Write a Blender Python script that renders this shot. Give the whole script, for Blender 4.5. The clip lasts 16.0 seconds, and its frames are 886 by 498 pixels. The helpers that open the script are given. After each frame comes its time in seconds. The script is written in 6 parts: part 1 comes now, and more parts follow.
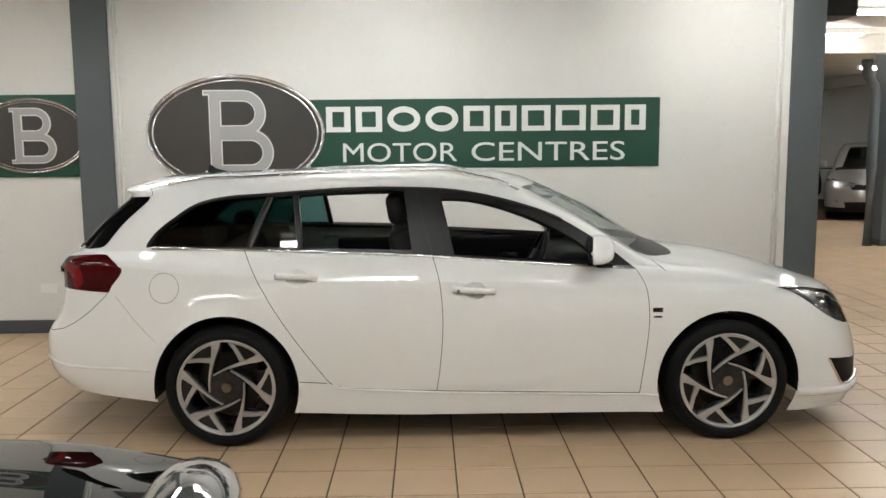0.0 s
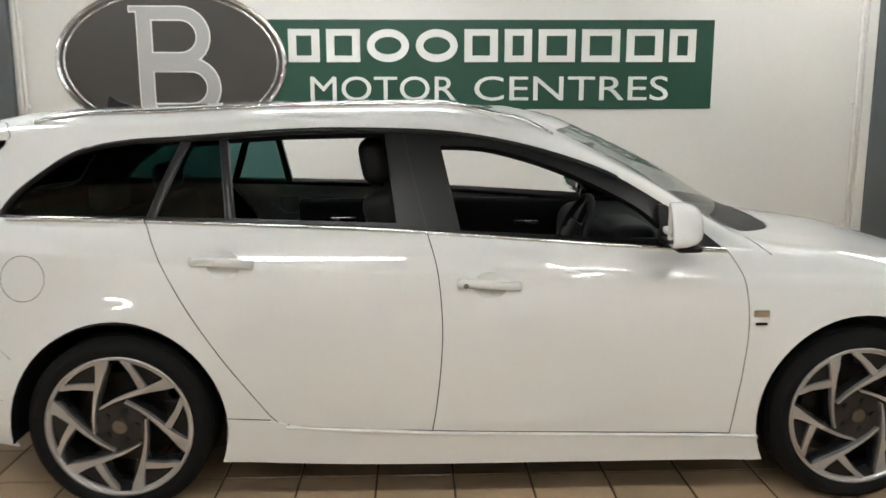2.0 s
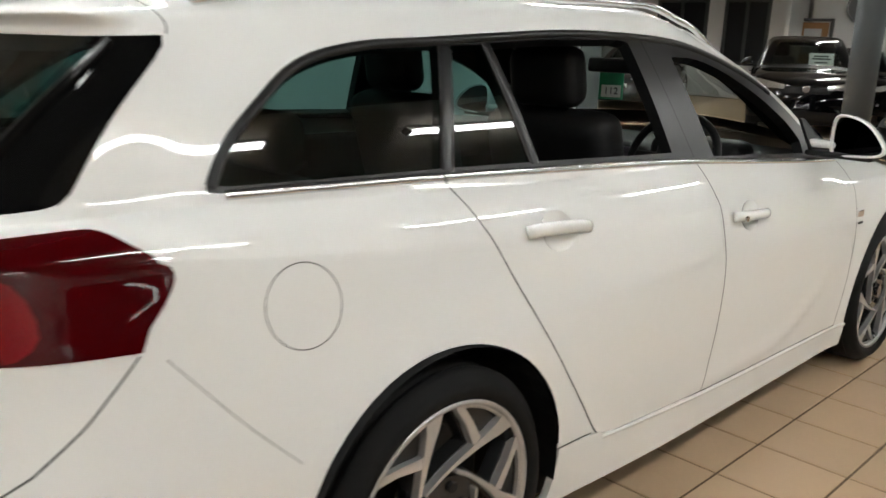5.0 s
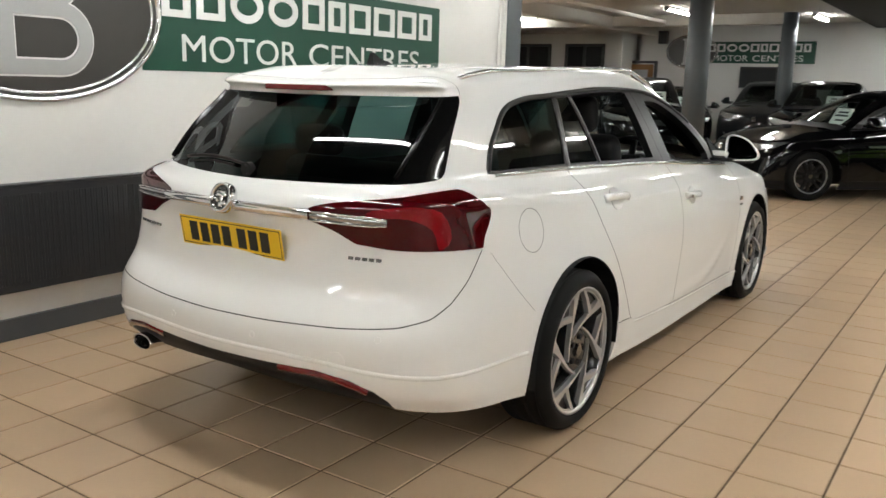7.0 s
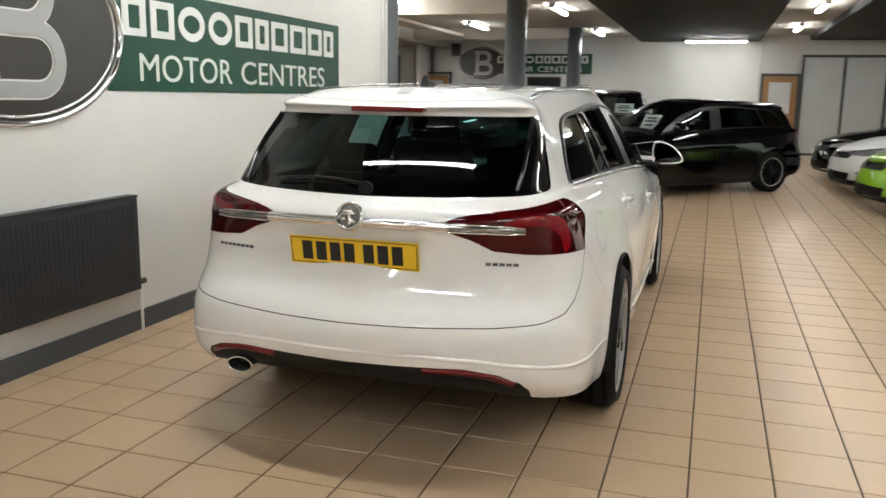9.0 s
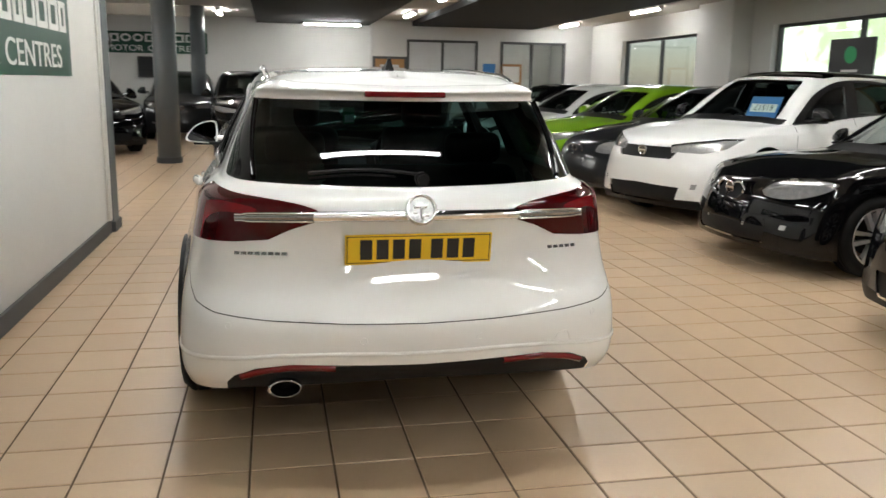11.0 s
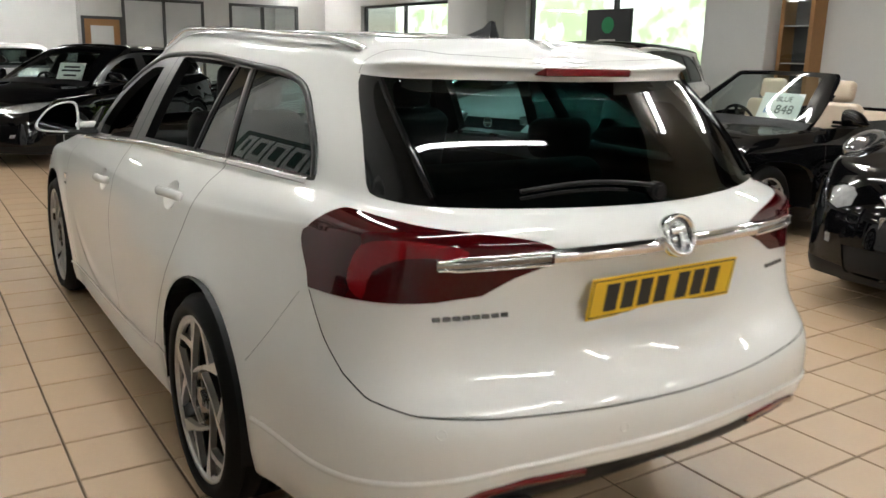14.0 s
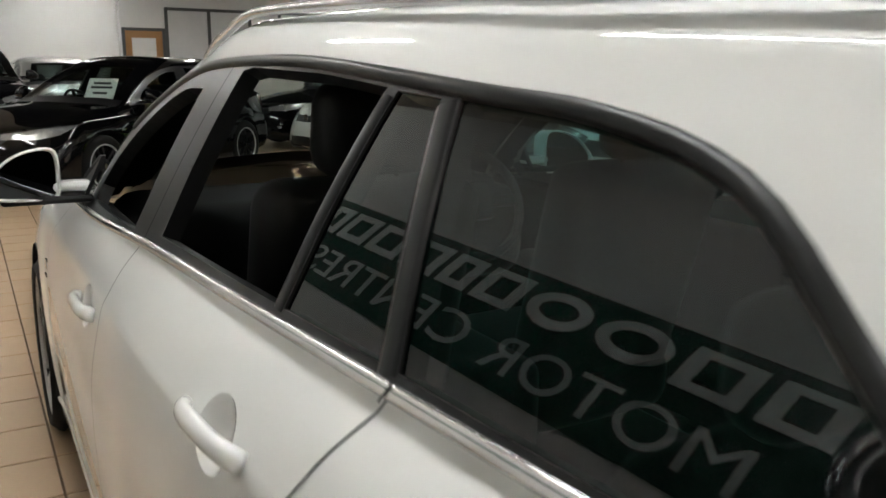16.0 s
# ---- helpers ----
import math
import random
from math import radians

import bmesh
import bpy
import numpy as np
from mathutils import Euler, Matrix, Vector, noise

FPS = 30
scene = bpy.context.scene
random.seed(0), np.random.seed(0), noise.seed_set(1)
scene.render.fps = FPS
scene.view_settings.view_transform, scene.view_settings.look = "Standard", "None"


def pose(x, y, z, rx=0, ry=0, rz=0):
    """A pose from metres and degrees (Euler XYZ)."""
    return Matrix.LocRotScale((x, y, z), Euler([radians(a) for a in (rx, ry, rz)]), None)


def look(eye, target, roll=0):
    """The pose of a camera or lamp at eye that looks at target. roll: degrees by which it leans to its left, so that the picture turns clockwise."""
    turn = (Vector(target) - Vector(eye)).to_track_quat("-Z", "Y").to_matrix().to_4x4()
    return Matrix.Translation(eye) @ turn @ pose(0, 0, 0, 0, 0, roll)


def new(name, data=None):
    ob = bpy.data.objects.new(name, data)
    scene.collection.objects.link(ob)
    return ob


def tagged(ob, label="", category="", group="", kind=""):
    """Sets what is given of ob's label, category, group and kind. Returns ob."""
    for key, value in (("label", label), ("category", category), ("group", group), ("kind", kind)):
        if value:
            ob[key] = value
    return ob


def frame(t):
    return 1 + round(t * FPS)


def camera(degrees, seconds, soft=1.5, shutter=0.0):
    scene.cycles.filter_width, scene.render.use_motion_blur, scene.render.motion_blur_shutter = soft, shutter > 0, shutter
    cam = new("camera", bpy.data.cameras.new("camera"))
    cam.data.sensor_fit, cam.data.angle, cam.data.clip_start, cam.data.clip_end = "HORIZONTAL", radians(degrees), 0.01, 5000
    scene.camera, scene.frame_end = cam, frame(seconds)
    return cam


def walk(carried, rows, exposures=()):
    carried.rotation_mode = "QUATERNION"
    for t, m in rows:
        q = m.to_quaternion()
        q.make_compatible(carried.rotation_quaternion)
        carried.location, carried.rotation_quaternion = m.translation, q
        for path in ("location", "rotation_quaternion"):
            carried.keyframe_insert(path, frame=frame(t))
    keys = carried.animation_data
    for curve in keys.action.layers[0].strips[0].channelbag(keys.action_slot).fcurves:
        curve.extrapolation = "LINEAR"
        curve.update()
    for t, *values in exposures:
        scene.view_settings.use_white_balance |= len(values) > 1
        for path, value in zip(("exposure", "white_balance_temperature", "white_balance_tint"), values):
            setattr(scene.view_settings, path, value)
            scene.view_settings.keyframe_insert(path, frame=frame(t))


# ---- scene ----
cam = camera(56.2, 16.0, shutter=0.4)
EXPOSURE = 0.10
PATH = [
    (0, (1.094, -5.283, 1.636), (1.133, -3.299, 1.385), -0.5),
    (0.5, (1.113, -5.151, 1.612), (1.133, -3.169, 1.344), -0.1),
    (1, (1.08, -4.789, 1.59), (1.11, -2.809, 1.31), -0.4),
    (1.5, (1.112, -4.318, 1.563), (1.154, -2.345, 1.237), -0.4),
    (2, (1.08, -3.785, 1.519), (1.147, -1.82, 1.156), -0.1),
    (2.5, (0.899, -3.26, 1.48), (1.057, -1.307, 1.08), 1.0),
    (3, (0.621, -2.837, 1.452), (0.857, -0.9, 1.013), 1.5),
    (3.5, (0.214, -2.556, 1.428), (0.703, -0.699, 0.869), 2.8),
    (4, (-0.186, -2.283, 1.353), (0.61, -0.532, 0.802), 1.4),
    (4.5, (-0.681, -2.035, 1.36), (0.515, -0.524, 0.823), 1.9),
    (5, (-1.194, -2.047, 1.37), (0.174, -0.675, 0.876), 2.0),
    (7.5, (-3.36, -2.262, 1.411), (-1.664, -1.276, 1.023), 1.1),
    (8, (-3.604, -2.013, 1.412), (-1.832, -1.165, 1.033), 0.4),
    (8.5, (-3.765, -1.67, 1.417), (-1.94, -0.931, 1.067), -0.1),
    (9, (-3.845, -1.245, 1.428), (-1.972, -0.645, 1.065), 0.9),
    (9.5, (-3.956, -0.798, 1.416), (-2.017, -0.467, 1.056), 0.8),
    (12, (-3.716, 1.298, 1.421), (-1.905, 0.563, 0.997), 0.9),
    (12.5, (-3.588, 1.622, 1.438), (-1.835, 0.763, 1.002), 0.6),
    (13, (-3.297, 1.695, 1.407), (-1.583, 0.768, 0.956), 1.0),
    (13.5, (-2.888, 1.648, 1.404), (-1.235, 0.626, 0.934), 1.3),
    (14, (-2.458, 1.589, 1.412), (-0.825, 0.529, 0.956), 1.4),
    (14.5, (-2.01, 1.429, 1.41), (-0.298, 0.478, 1.004), 1.7),
    (15, (-1.558, 1.306, 1.389), (0.191, 0.417, 1.002), 1.9),
    (15.5, (-1.068, 1.204, 1.407), (0.651, 0.258, 1.02), 0.8),
    (16, (-0.603, 1.093, 1.389), (1.087, 0.115, 0.955), 0.7),
]
walk(cam, [(t, look(eye, target, roll)) for t, eye, target, roll in PATH], [(0.0, EXPOSURE - 0.06), (1.0, EXPOSURE - 0.08), (1.6, EXPOSURE - 0.12), (2.6, EXPOSURE + 0.15), (3.8, EXPOSURE + 0.22), (5.0, EXPOSURE + 0.12), (9.0, EXPOSURE + 0.14), (14.3, EXPOSURE + 0.16), (15.0, EXPOSURE + 0.16), (15.5, EXPOSURE + 0.06), (16.0, EXPOSURE + 0.02)])

# ---- world and light ----
world = bpy.data.worlds.new("world")
scene.world = world
world.use_nodes = True
wn = world.node_tree.nodes
sky = wn.new("ShaderNodeTexSky")
sky.sky_type, sky.sun_disc, sky.sun_elevation, sky.sun_rotation = "NISHITA", False, radians(45), radians(200)
world.node_tree.links.new(sky.outputs[0], wn["Background"].inputs[0])
wn["Background"].inputs[1].default_value = 0.12
sun = new("sun", bpy.data.lights.new("sun", "SUN"))
sun.data.energy, sun.data.angle, sun.data.color = 1.0, radians(12), (1, 0.97, 0.92)
sun.matrix_world = look((8, -30, 30), (8, 0, 0))

TUBE = 58.0      # glow of the lamps' diffusers
CEIL = 3.15


# ---- materials ----
def mat(name, color, rough=0.5, metal=0.0, grain=0.0, scale=20.0, bump=0.0, stain=0.0, coat=0.0, rand=0.0, island=False, emit=0.0, emit_color=None, spec=0.5, wear=0.0):
    """A surface with colour variation at two sizes, bump and roughness wear."""
    m = bpy.data.materials.new(name)
    m.use_nodes = True
    nt = m.node_tree
    n, l = nt.nodes, nt.links
    b = n["Principled BSDF"]
    b.inputs["Roughness"].default_value = rough
    b.inputs["Metallic"].default_value = metal
    b.inputs["Coat Weight"].default_value = coat
    b.inputs["Coat Roughness"].default_value = 0.012
    b.inputs["Coat IOR"].default_value = 1.48
    b.inputs["Specular IOR Level"].default_value = spec
    base = n.new("ShaderNodeRGB")
    base.outputs[0].default_value = (*color, 1)
    out = base.outputs[0]
    co = n.new("ShaderNodeTexCoord").outputs["Object"]

    def vary(out, factor, amount, low):
        mix = n.new("ShaderNodeMix")
        mix.data_type, mix.blend_type = "RGBA", "MULTIPLY"
        mix.inputs["Factor"].default_value = amount
        ramp = n.new("ShaderNodeMapRange")
        ramp.inputs["To Min"].default_value = low
        ramp.inputs["To Max"].default_value = 1.0 + (1 - low) * 0.35
        l.new(factor, ramp.inputs["Value"])
        l.new(out, mix.inputs["A"])
        l.new(ramp.outputs[0], mix.inputs["B"])
        return mix.outputs["Result"]

    def noise_tex(size, detail):
        t = n.new("ShaderNodeTexNoise")
        t.inputs["Scale"].default_value = size
        t.inputs["Detail"].default_value = detail
        l.new(co, t.inputs["Vector"])
        return t.outputs["Fac"]

    if grain:
        fine = noise_tex(scale, 4)
        out = vary(out, fine, grain, 0.5)
    if stain:
        out = vary(out, noise_tex(scale * 0.07, 5), stain, 0.45)
    if rand:
        src = n.new("ShaderNodeNewGeometry").outputs["Random Per Island"] if island else n.new("ShaderNodeObjectInfo").outputs["Random"]
        out = vary(out, src, rand, 0.4)
    if wear:
        rr = n.new("ShaderNodeMapRange")
        rr.inputs["To Min"].default_value = max(0.02, rough - wear)
        rr.inputs["To Max"].default_value = rough + wear
        l.new(noise_tex(scale * 0.2, 5), rr.inputs["Value"])
        l.new(rr.outputs[0], b.inputs["Roughness"])
    if bump:
        bp = n.new("ShaderNodeBump")
        bp.inputs["Strength"].default_value = bump
        bp.inputs["Distance"].default_value = 0.002
        l.new(noise_tex(scale * 2.0, 3), bp.inputs["Height"])
        l.new(bp.outputs[0], b.inputs["Normal"])
    l.new(out, b.inputs["Base Color"])
    if emit:
        b.inputs["Emission Color"].default_value = (*(emit_color or color), 1)
        b.inputs["Emission Strength"].default_value = emit
    return m


def glass(name, tint, f0=0.07, rough=0.0):
    """Thin coated pane: tinted see-through, glossier at a glancing look."""
    m = bpy.data.materials.new(name)
    m.use_nodes = True
    nt = m.node_tree
    n, l = nt.nodes, nt.links
    n.remove(n["Principled BSDF"])
    tr, gl, mx, lw = n.new("ShaderNodeBsdfTransparent"), n.new("ShaderNodeBsdfGlossy"), n.new("ShaderNodeMixShader"), n.new("ShaderNodeLayerWeight")
    tr.inputs[0].default_value = (*tint, 1)
    gl.inputs["Roughness"].default_value = rough
    lw.inputs["Blend"].default_value = 0.5
    pw, ma = n.new("ShaderNodeMath"), n.new("ShaderNodeMath")
    pw.operation, ma.operation = "POWER", "MULTIPLY_ADD"
    pw.inputs[1].default_value = 4.6
    ma.inputs[1].default_value, ma.inputs[2].default_value = 1 - f0, f0
    l.new(lw.outputs["Facing"], pw.inputs[0])
    l.new(pw.outputs[0], ma.inputs[0])
    l.new(ma.outputs[0], mx.inputs[0])
    l.new(tr.outputs[0], mx.inputs[1])
    l.new(gl.outputs[0], mx.inputs[2])
    l.new(mx.outputs[0], n["Material Output"].inputs[0])
    return m


M_WHITE = mat("pearl_white_paint", (0.78, 0.78, 0.765), 0.4, grain=0.03, scale=400, coat=1.0, spec=0.0)
M_BLACKPAINT = mat("black_car_paint", (0.003, 0.003, 0.0035), 0.5, coat=0.9, grain=0.1, scale=300, spec=0.0)
M_GREYPAINT = mat("dark_grey_car_paint", (0.016, 0.017, 0.019), 0.3, metal=0.3, coat=1.0, grain=0.1, scale=300, spec=0.12)
M_GREENPAINT = mat("lime_green_car_paint", (0.22, 0.42, 0.02), 0.3, coat=1.0, grain=0.05, scale=300, spec=0.12)
M_SILVERPAINT = mat("silver_car_paint", (0.42, 0.40, 0.38), 0.3, metal=0.6, coat=1.0, grain=0.08, scale=400, spec=0.12)
M_BROWNPAINT = mat("dark_brown_car_paint", (0.03, 0.02, 0.018), 0.3, metal=0.3, coat=1.0, grain=0.1, scale=300, spec=0.12)
M_TRIM = mat("black_plastic_trim", (0.008, 0.008, 0.0085), 0.5, grain=0.25, scale=150, bump=0.1, spec=0.2)
M_GLOSSTRIM = mat("satin_black_pillar_film", (0.009, 0.009, 0.0095), 0.3, grain=0.2, scale=60, spec=0.32)
M_RUBBER = mat("tyre_rubber", (0.0085, 0.0085, 0.0085), 0.7, grain=0.35, scale=90, bump=0.2, stain=0.3, spec=0.15)
M_FRIT = mat("black_glazed_border", (0.004, 0.004, 0.004), 0.06, grain=0.1, scale=60, spec=0.2)
M_FRAMEBLACK = mat("black_window_rubber", (0.007, 0.007, 0.0072), 0.33, grain=0.2, scale=80, spec=0.3)
M_SEAM = mat("shut_line_dark", (0.022, 0.022, 0.022), 0.9, grain=0.1)
M_CHROME = mat("chrome", (0.82, 0.82, 0.83), 0.06, metal=1.0, grain=0.05, scale=40)
M_MIRROR = mat("mirror_glass", (0.07, 0.072, 0.075), 0.02, metal=1.0)
M_DARKCHROME = mat("dark_chrome_letter", (0.22, 0.22, 0.22), 0.25, metal=1.0, grain=0.1)
M_SATIN = mat("satin_chrome", (0.72, 0.72, 0.73), 0.22, metal=1.0, grain=0.08, scale=80)
M_ALLOY = mat("machined_alloy", (0.52, 0.52, 0.525), 0.34, metal=0.7, grain=0.15, scale=120, wear=0.08)
M_ALLOYDARK = mat("dark_grey_alloy", (0.045, 0.045, 0.047), 0.16, metal=0.6, grain=0.25, scale=60, spec=0.4)
M_DISC = mat("brake_disc_steel", (0.05, 0.049, 0.048), 0.45, metal=1.0, grain=0.4, scale=60, stain=0.4)
M_CABIN = mat("charcoal_cloth", (0.007, 0.007, 0.0075), 0.9, grain=0.4, scale=180, bump=0.2, spec=0.15)
M_LEATHER = mat("black_leather", (0.009, 0.009, 0.0095), 0.55, grain=0.3, scale=120, bump=0.15, spec=0.25)
M_CREAM = mat("cream_leather", (0.5, 0.4, 0.3), 0.55, grain=0.2, scale=100, bump=0.15)
M_DARKGLASS = glass("privacy_glass", (0.08, 0.18, 0.172), 0.045)
M_CARGLASS = glass("dark_car_glass", (0.10, 0.125, 0.12), 0.045)
M_CLEARGLASS = glass("windscreen_glass", (0.72, 0.8, 0.78), 0.05)
M_PANE = glass("window_pane", (0.93, 0.95, 0.95), 0.05)
M_LENS = glass("clear_lamp_lens", (0.92, 0.92, 0.92), 0.06)
M_REDLENS = mat("dark_red_lamp_lens", (0.055, 0.0008, 0.002), 0.3, coat=0.9, grain=0.5, scale=14, stain=0.5, spec=0.0)
M_REDBRIGHT = mat("bright_red_lamp_lens", (0.21, 0.003, 0.007), 0.3, coat=0.9, grain=0.6, scale=25, stain=0.6, spec=0.0)
M_REFLECT = mat("red_reflector", (0.13, 0.004, 0.007), 0.2, coat=1.0, grain=0.4, scale=200, spec=0.1)
M_YELLOWPLATE = mat("yellow_reflective_plate", (0.78, 0.50, 0.02), 0.45, grain=0.12, scale=60)
M_WHITEPLATE = mat("white_reflective_plate", (0.7, 0.7, 0.68), 0.45, grain=0.12, scale=60)
M_PLATEBAR = mat("plate_black", (0.01, 0.01, 0.01), 0.5, grain=0.1)
M_WALL = mat("white_wall_paint", (0.68, 0.67, 0.645), 0.6, grain=0.08, scale=30, stain=0.12, bump=0.12)
M_CEIL = mat("off_white_ceiling", (0.52, 0.49, 0.44), 0.8, grain=0.15, scale=14, stain=0.2)
M_BLACKCEIL = mat("black_ceiling_panel", (0.018, 0.018, 0.018), 0.85, grain=0.3, scale=8)
M_COLUMN = mat("slate_grey_paint", (0.085, 0.098, 0.105), 0.45, grain=0.12, scale=40, stain=0.25)
M_SKIRT = mat("dark_grey_skirting", (0.06, 0.065, 0.07), 0.5, grain=0.2, scale=60, stain=0.2)
M_RAD = mat("anthracite_radiator", (0.024, 0.025, 0.028), 0.42, grain=0.15, scale=50)
M_TILE = mat("beige_ceramic_tile", (0.55, 0.39, 0.248), 0.35, grain=0.10, scale=60, stain=0.16, bump=0.05, rand=0.14, wear=0.06)
M_TILES = mat("beige_ceramic_tiles", (0.55, 0.39, 0.248), 0.35, grain=0.10, scale=60, stain=0.16, bump=0.05, rand=0.14, island=True, wear=0.06)
M_GROUT = mat("brown_grout", (0.13, 0.085, 0.05), 0.9, grain=0.4, scale=60)
M_GREENSIGN = mat("dark_green_sign_vinyl", (0.004, 0.052, 0.03), 0.4, grain=0.12, scale=12)
M_SIGNWHITE = mat("white_sign_letter", (0.72, 0.71, 0.69), 0.5, grain=0.05)
M_BRUSHED = mat("silver_badge_face", (0.40, 0.40, 0.395), 0.35, metal=0.35, grain=0.1, scale=40)
M_OVAL = mat("brown_black_badge_face", (0.05, 0.045, 0.04), 0.3, grain=0.5, scale=3, stain=0.4)
M_WOOD = mat("oak_door_wood", (0.34, 0.17, 0.06), 0.5, grain=0.4, scale=18, stain=0.3)
M_OFFICE = mat("grey_white_office_wall", (0.58, 0.57, 0.55), 0.6, grain=0.1, scale=20, stain=0.2)
M_FRAME = mat("dark_grey_window_frame", (0.05, 0.05, 0.05), 0.5, grain=0.15, scale=40)
M_TUBE = mat("fluorescent_tube", (1, 0.96, 0.88), 0.5, emit=TUBE, emit_color=(0.965, 0.98, 0.955))
M_FITTING = mat("white_metal_fitting", (0.75, 0.74, 0.7), 0.4, grain=0.05)
M_PAPER = mat("white_price_card", (0.75, 0.75, 0.73), 0.6, grain=0.05)
M_BLUECARD = mat("blue_price_card", (0.03, 0.16, 0.42), 0.5, grain=0.1)
M_INK = mat("black_ink", (0.012, 0.012, 0.014), 0.6, grain=0.1)
M_BEAM = mat("painted_steel_beam", (0.55, 0.51, 0.45), 0.7, grain=0.2, scale=20, stain=0.3)
M_BLACKBOX = mat("black_plastic_box", (0.015, 0.015, 0.016), 0.4, grain=0.15, scale=60)
M_BACKDROP = mat("bright_daylight_outside", (0.8, 0.85, 0.75), 0.9, grain=0.6, scale=0.5, emit=1.7, emit_color=(0.93, 1.0, 0.86))
bn, bl = M_BACKDROP.node_tree.nodes, M_BACKDROP.node_tree.links
haze, clump, low = bn.new("ShaderNodeTexNoise"), bn.new("ShaderNodeTexNoise"), bn.new("ShaderNodeMix")
haze.inputs["Scale"].default_value, haze.inputs["Detail"].default_value = 0.16, 3
clump.inputs["Scale"].default_value, clump.inputs["Detail"].default_value = 0.9, 6
place = bn.new("ShaderNodeTexCoord")
both, steep = bn.new("ShaderNodeMath"), bn.new("ShaderNodeMapRange")
both.operation = "ADD"
steep.inputs["From Min"].default_value, steep.inputs["From Max"].default_value = 0.84, 1.08
low.data_type = "RGBA"
low.inputs["A"].default_value, low.inputs["B"].default_value = (1.0, 1.0, 0.97, 1), (0.42, 0.52, 0.24, 1)
for t in (haze, clump):
    bl.new(place.outputs["Object"], t.inputs["Vector"])
bl.new(haze.outputs["Fac"], both.inputs[0])
bl.new(clump.outputs["Fac"], both.inputs[1])
bl.new(both.outputs[0], steep.inputs["Value"])
bl.new(steep.outputs[0], low.inputs["Factor"])
bl.new(low.outputs["Result"], bn["Principled BSDF"].inputs["Emission Color"])
M_TARMAC = mat("outside_paving", (0.3, 0.3, 0.29), 0.9, grain=0.3, scale=3)
# opaque pale grey; the lit room behind clear glass is put into its colour
M_PAINTEDPANE = mat("painted_bright_pane", (0.55, 0.56, 0.56), 0.12, grain=0.3, scale=2, stain=0.5)
M_SCREEN = mat("grey_screen_glass", (0.25, 0.22, 0.25), 0.15, grain=0.2, scale=20)
M_SILVERLENS = mat("headlamp_reflector", (0.68, 0.68, 0.68), 0.2, metal=0.5, grain=1.0, scale=26, stain=0.8, bump=0.6)
M_CRYSTAL = mat("clear_faceted_lamp", (0.45, 0.45, 0.46), 0.06, metal=0.85, grain=1.0, scale=18, stain=0.9, coat=1.0, bump=0.5)


# ---- mesh helpers ----
def empty(name, m=None):
    ob = new(name)
    ob.matrix_world = m or Matrix()
    return ob


def part(name, bm, material, parent=None, label="", smooth=False):
    """Links a bmesh as one mesh object, under its thing or part."""
    me = bpy.data.meshes.new(name)
    bm.to_mesh(me)
    bm.free()
    me.materials.append(material)
    if smooth:
        me.polygons.foreach_set("use_smooth", [True] * len(me.polygons))
    ob = new(name, me)
    ob.parent = parent
    if label:
        ob["label"] = label
    return ob


def boxes(specs, bevel=0.0, seg=2):
    """One bmesh of boxes (x0, x1, y0, y1, z0, z1), edges rounded."""
    bm = bmesh.new()
    for x0, x1, y0, y1, z0, z1 in specs:
        r = bmesh.ops.create_cube(bm, size=1)
        bmesh.ops.scale(bm, vec=(x1 - x0, y1 - y0, z1 - z0), verts=r["verts"])
        bmesh.ops.translate(bm, vec=((x0 + x1) / 2, (y0 + y1) / 2, (z0 + z1) / 2), verts=r["verts"])
    if bevel:
        bmesh.ops.bevel(bm, geom=bm.edges[:], offset=bevel, segments=seg, affect="EDGES", profile=0.5)
    return bm


def cyl(r, h, seg=24, axis="Z", at=(0, 0, 0), r2=None, bm=None, bevel=0.0):
    bm = bm or bmesh.new()
    d = bmesh.ops.create_cone(bm, cap_ends=True, segments=seg, radius1=r, radius2=r if r2 is None else r2, depth=h)
    if bevel:
        edges = {e for v in d["verts"] for e in v.link_edges if abs(e.verts[0].co.z - e.verts[1].co.z) < 1e-6}
        b = bmesh.ops.bevel(bm, geom=list(edges), offset=bevel, segments=2, affect="EDGES")
        d["verts"] = list(set(b["verts"]) | {v for v in d["verts"] if v.is_valid})
    rot = {"X": pose(0, 0, 0, 0, 90, 0), "Y": pose(0, 0, 0, 90, 0, 0), "Z": Matrix()}[axis]
    bmesh.ops.transform(bm, matrix=Matrix.Translation(at) @ rot, verts=d["verts"])
    return bm


def spin(profile, seg=48, axis="Y"):
    """Turns a profile of (radius, offset along axis) into a ring about the axis."""
    bm = bmesh.new()
    rows = []
    for k in range(seg):
        a = 2 * math.pi * k / seg
        rows.append([bm.verts.new((r * math.cos(a), o, r * math.sin(a))) for r, o in profile])
    for k in range(seg):
        p, q = rows[k], rows[(k + 1) % seg]
        for i in range(len(profile) - 1):
            bm.faces.new((p[i], p[i + 1], q[i + 1], q[i]))
    if axis == "X":
        bmesh.ops.rotate(bm, matrix=Matrix.Rotation(radians(-90), 3, "Z"), verts=bm.verts)
    bmesh.ops.recalc_face_normals(bm, faces=bm.faces)
    return bm


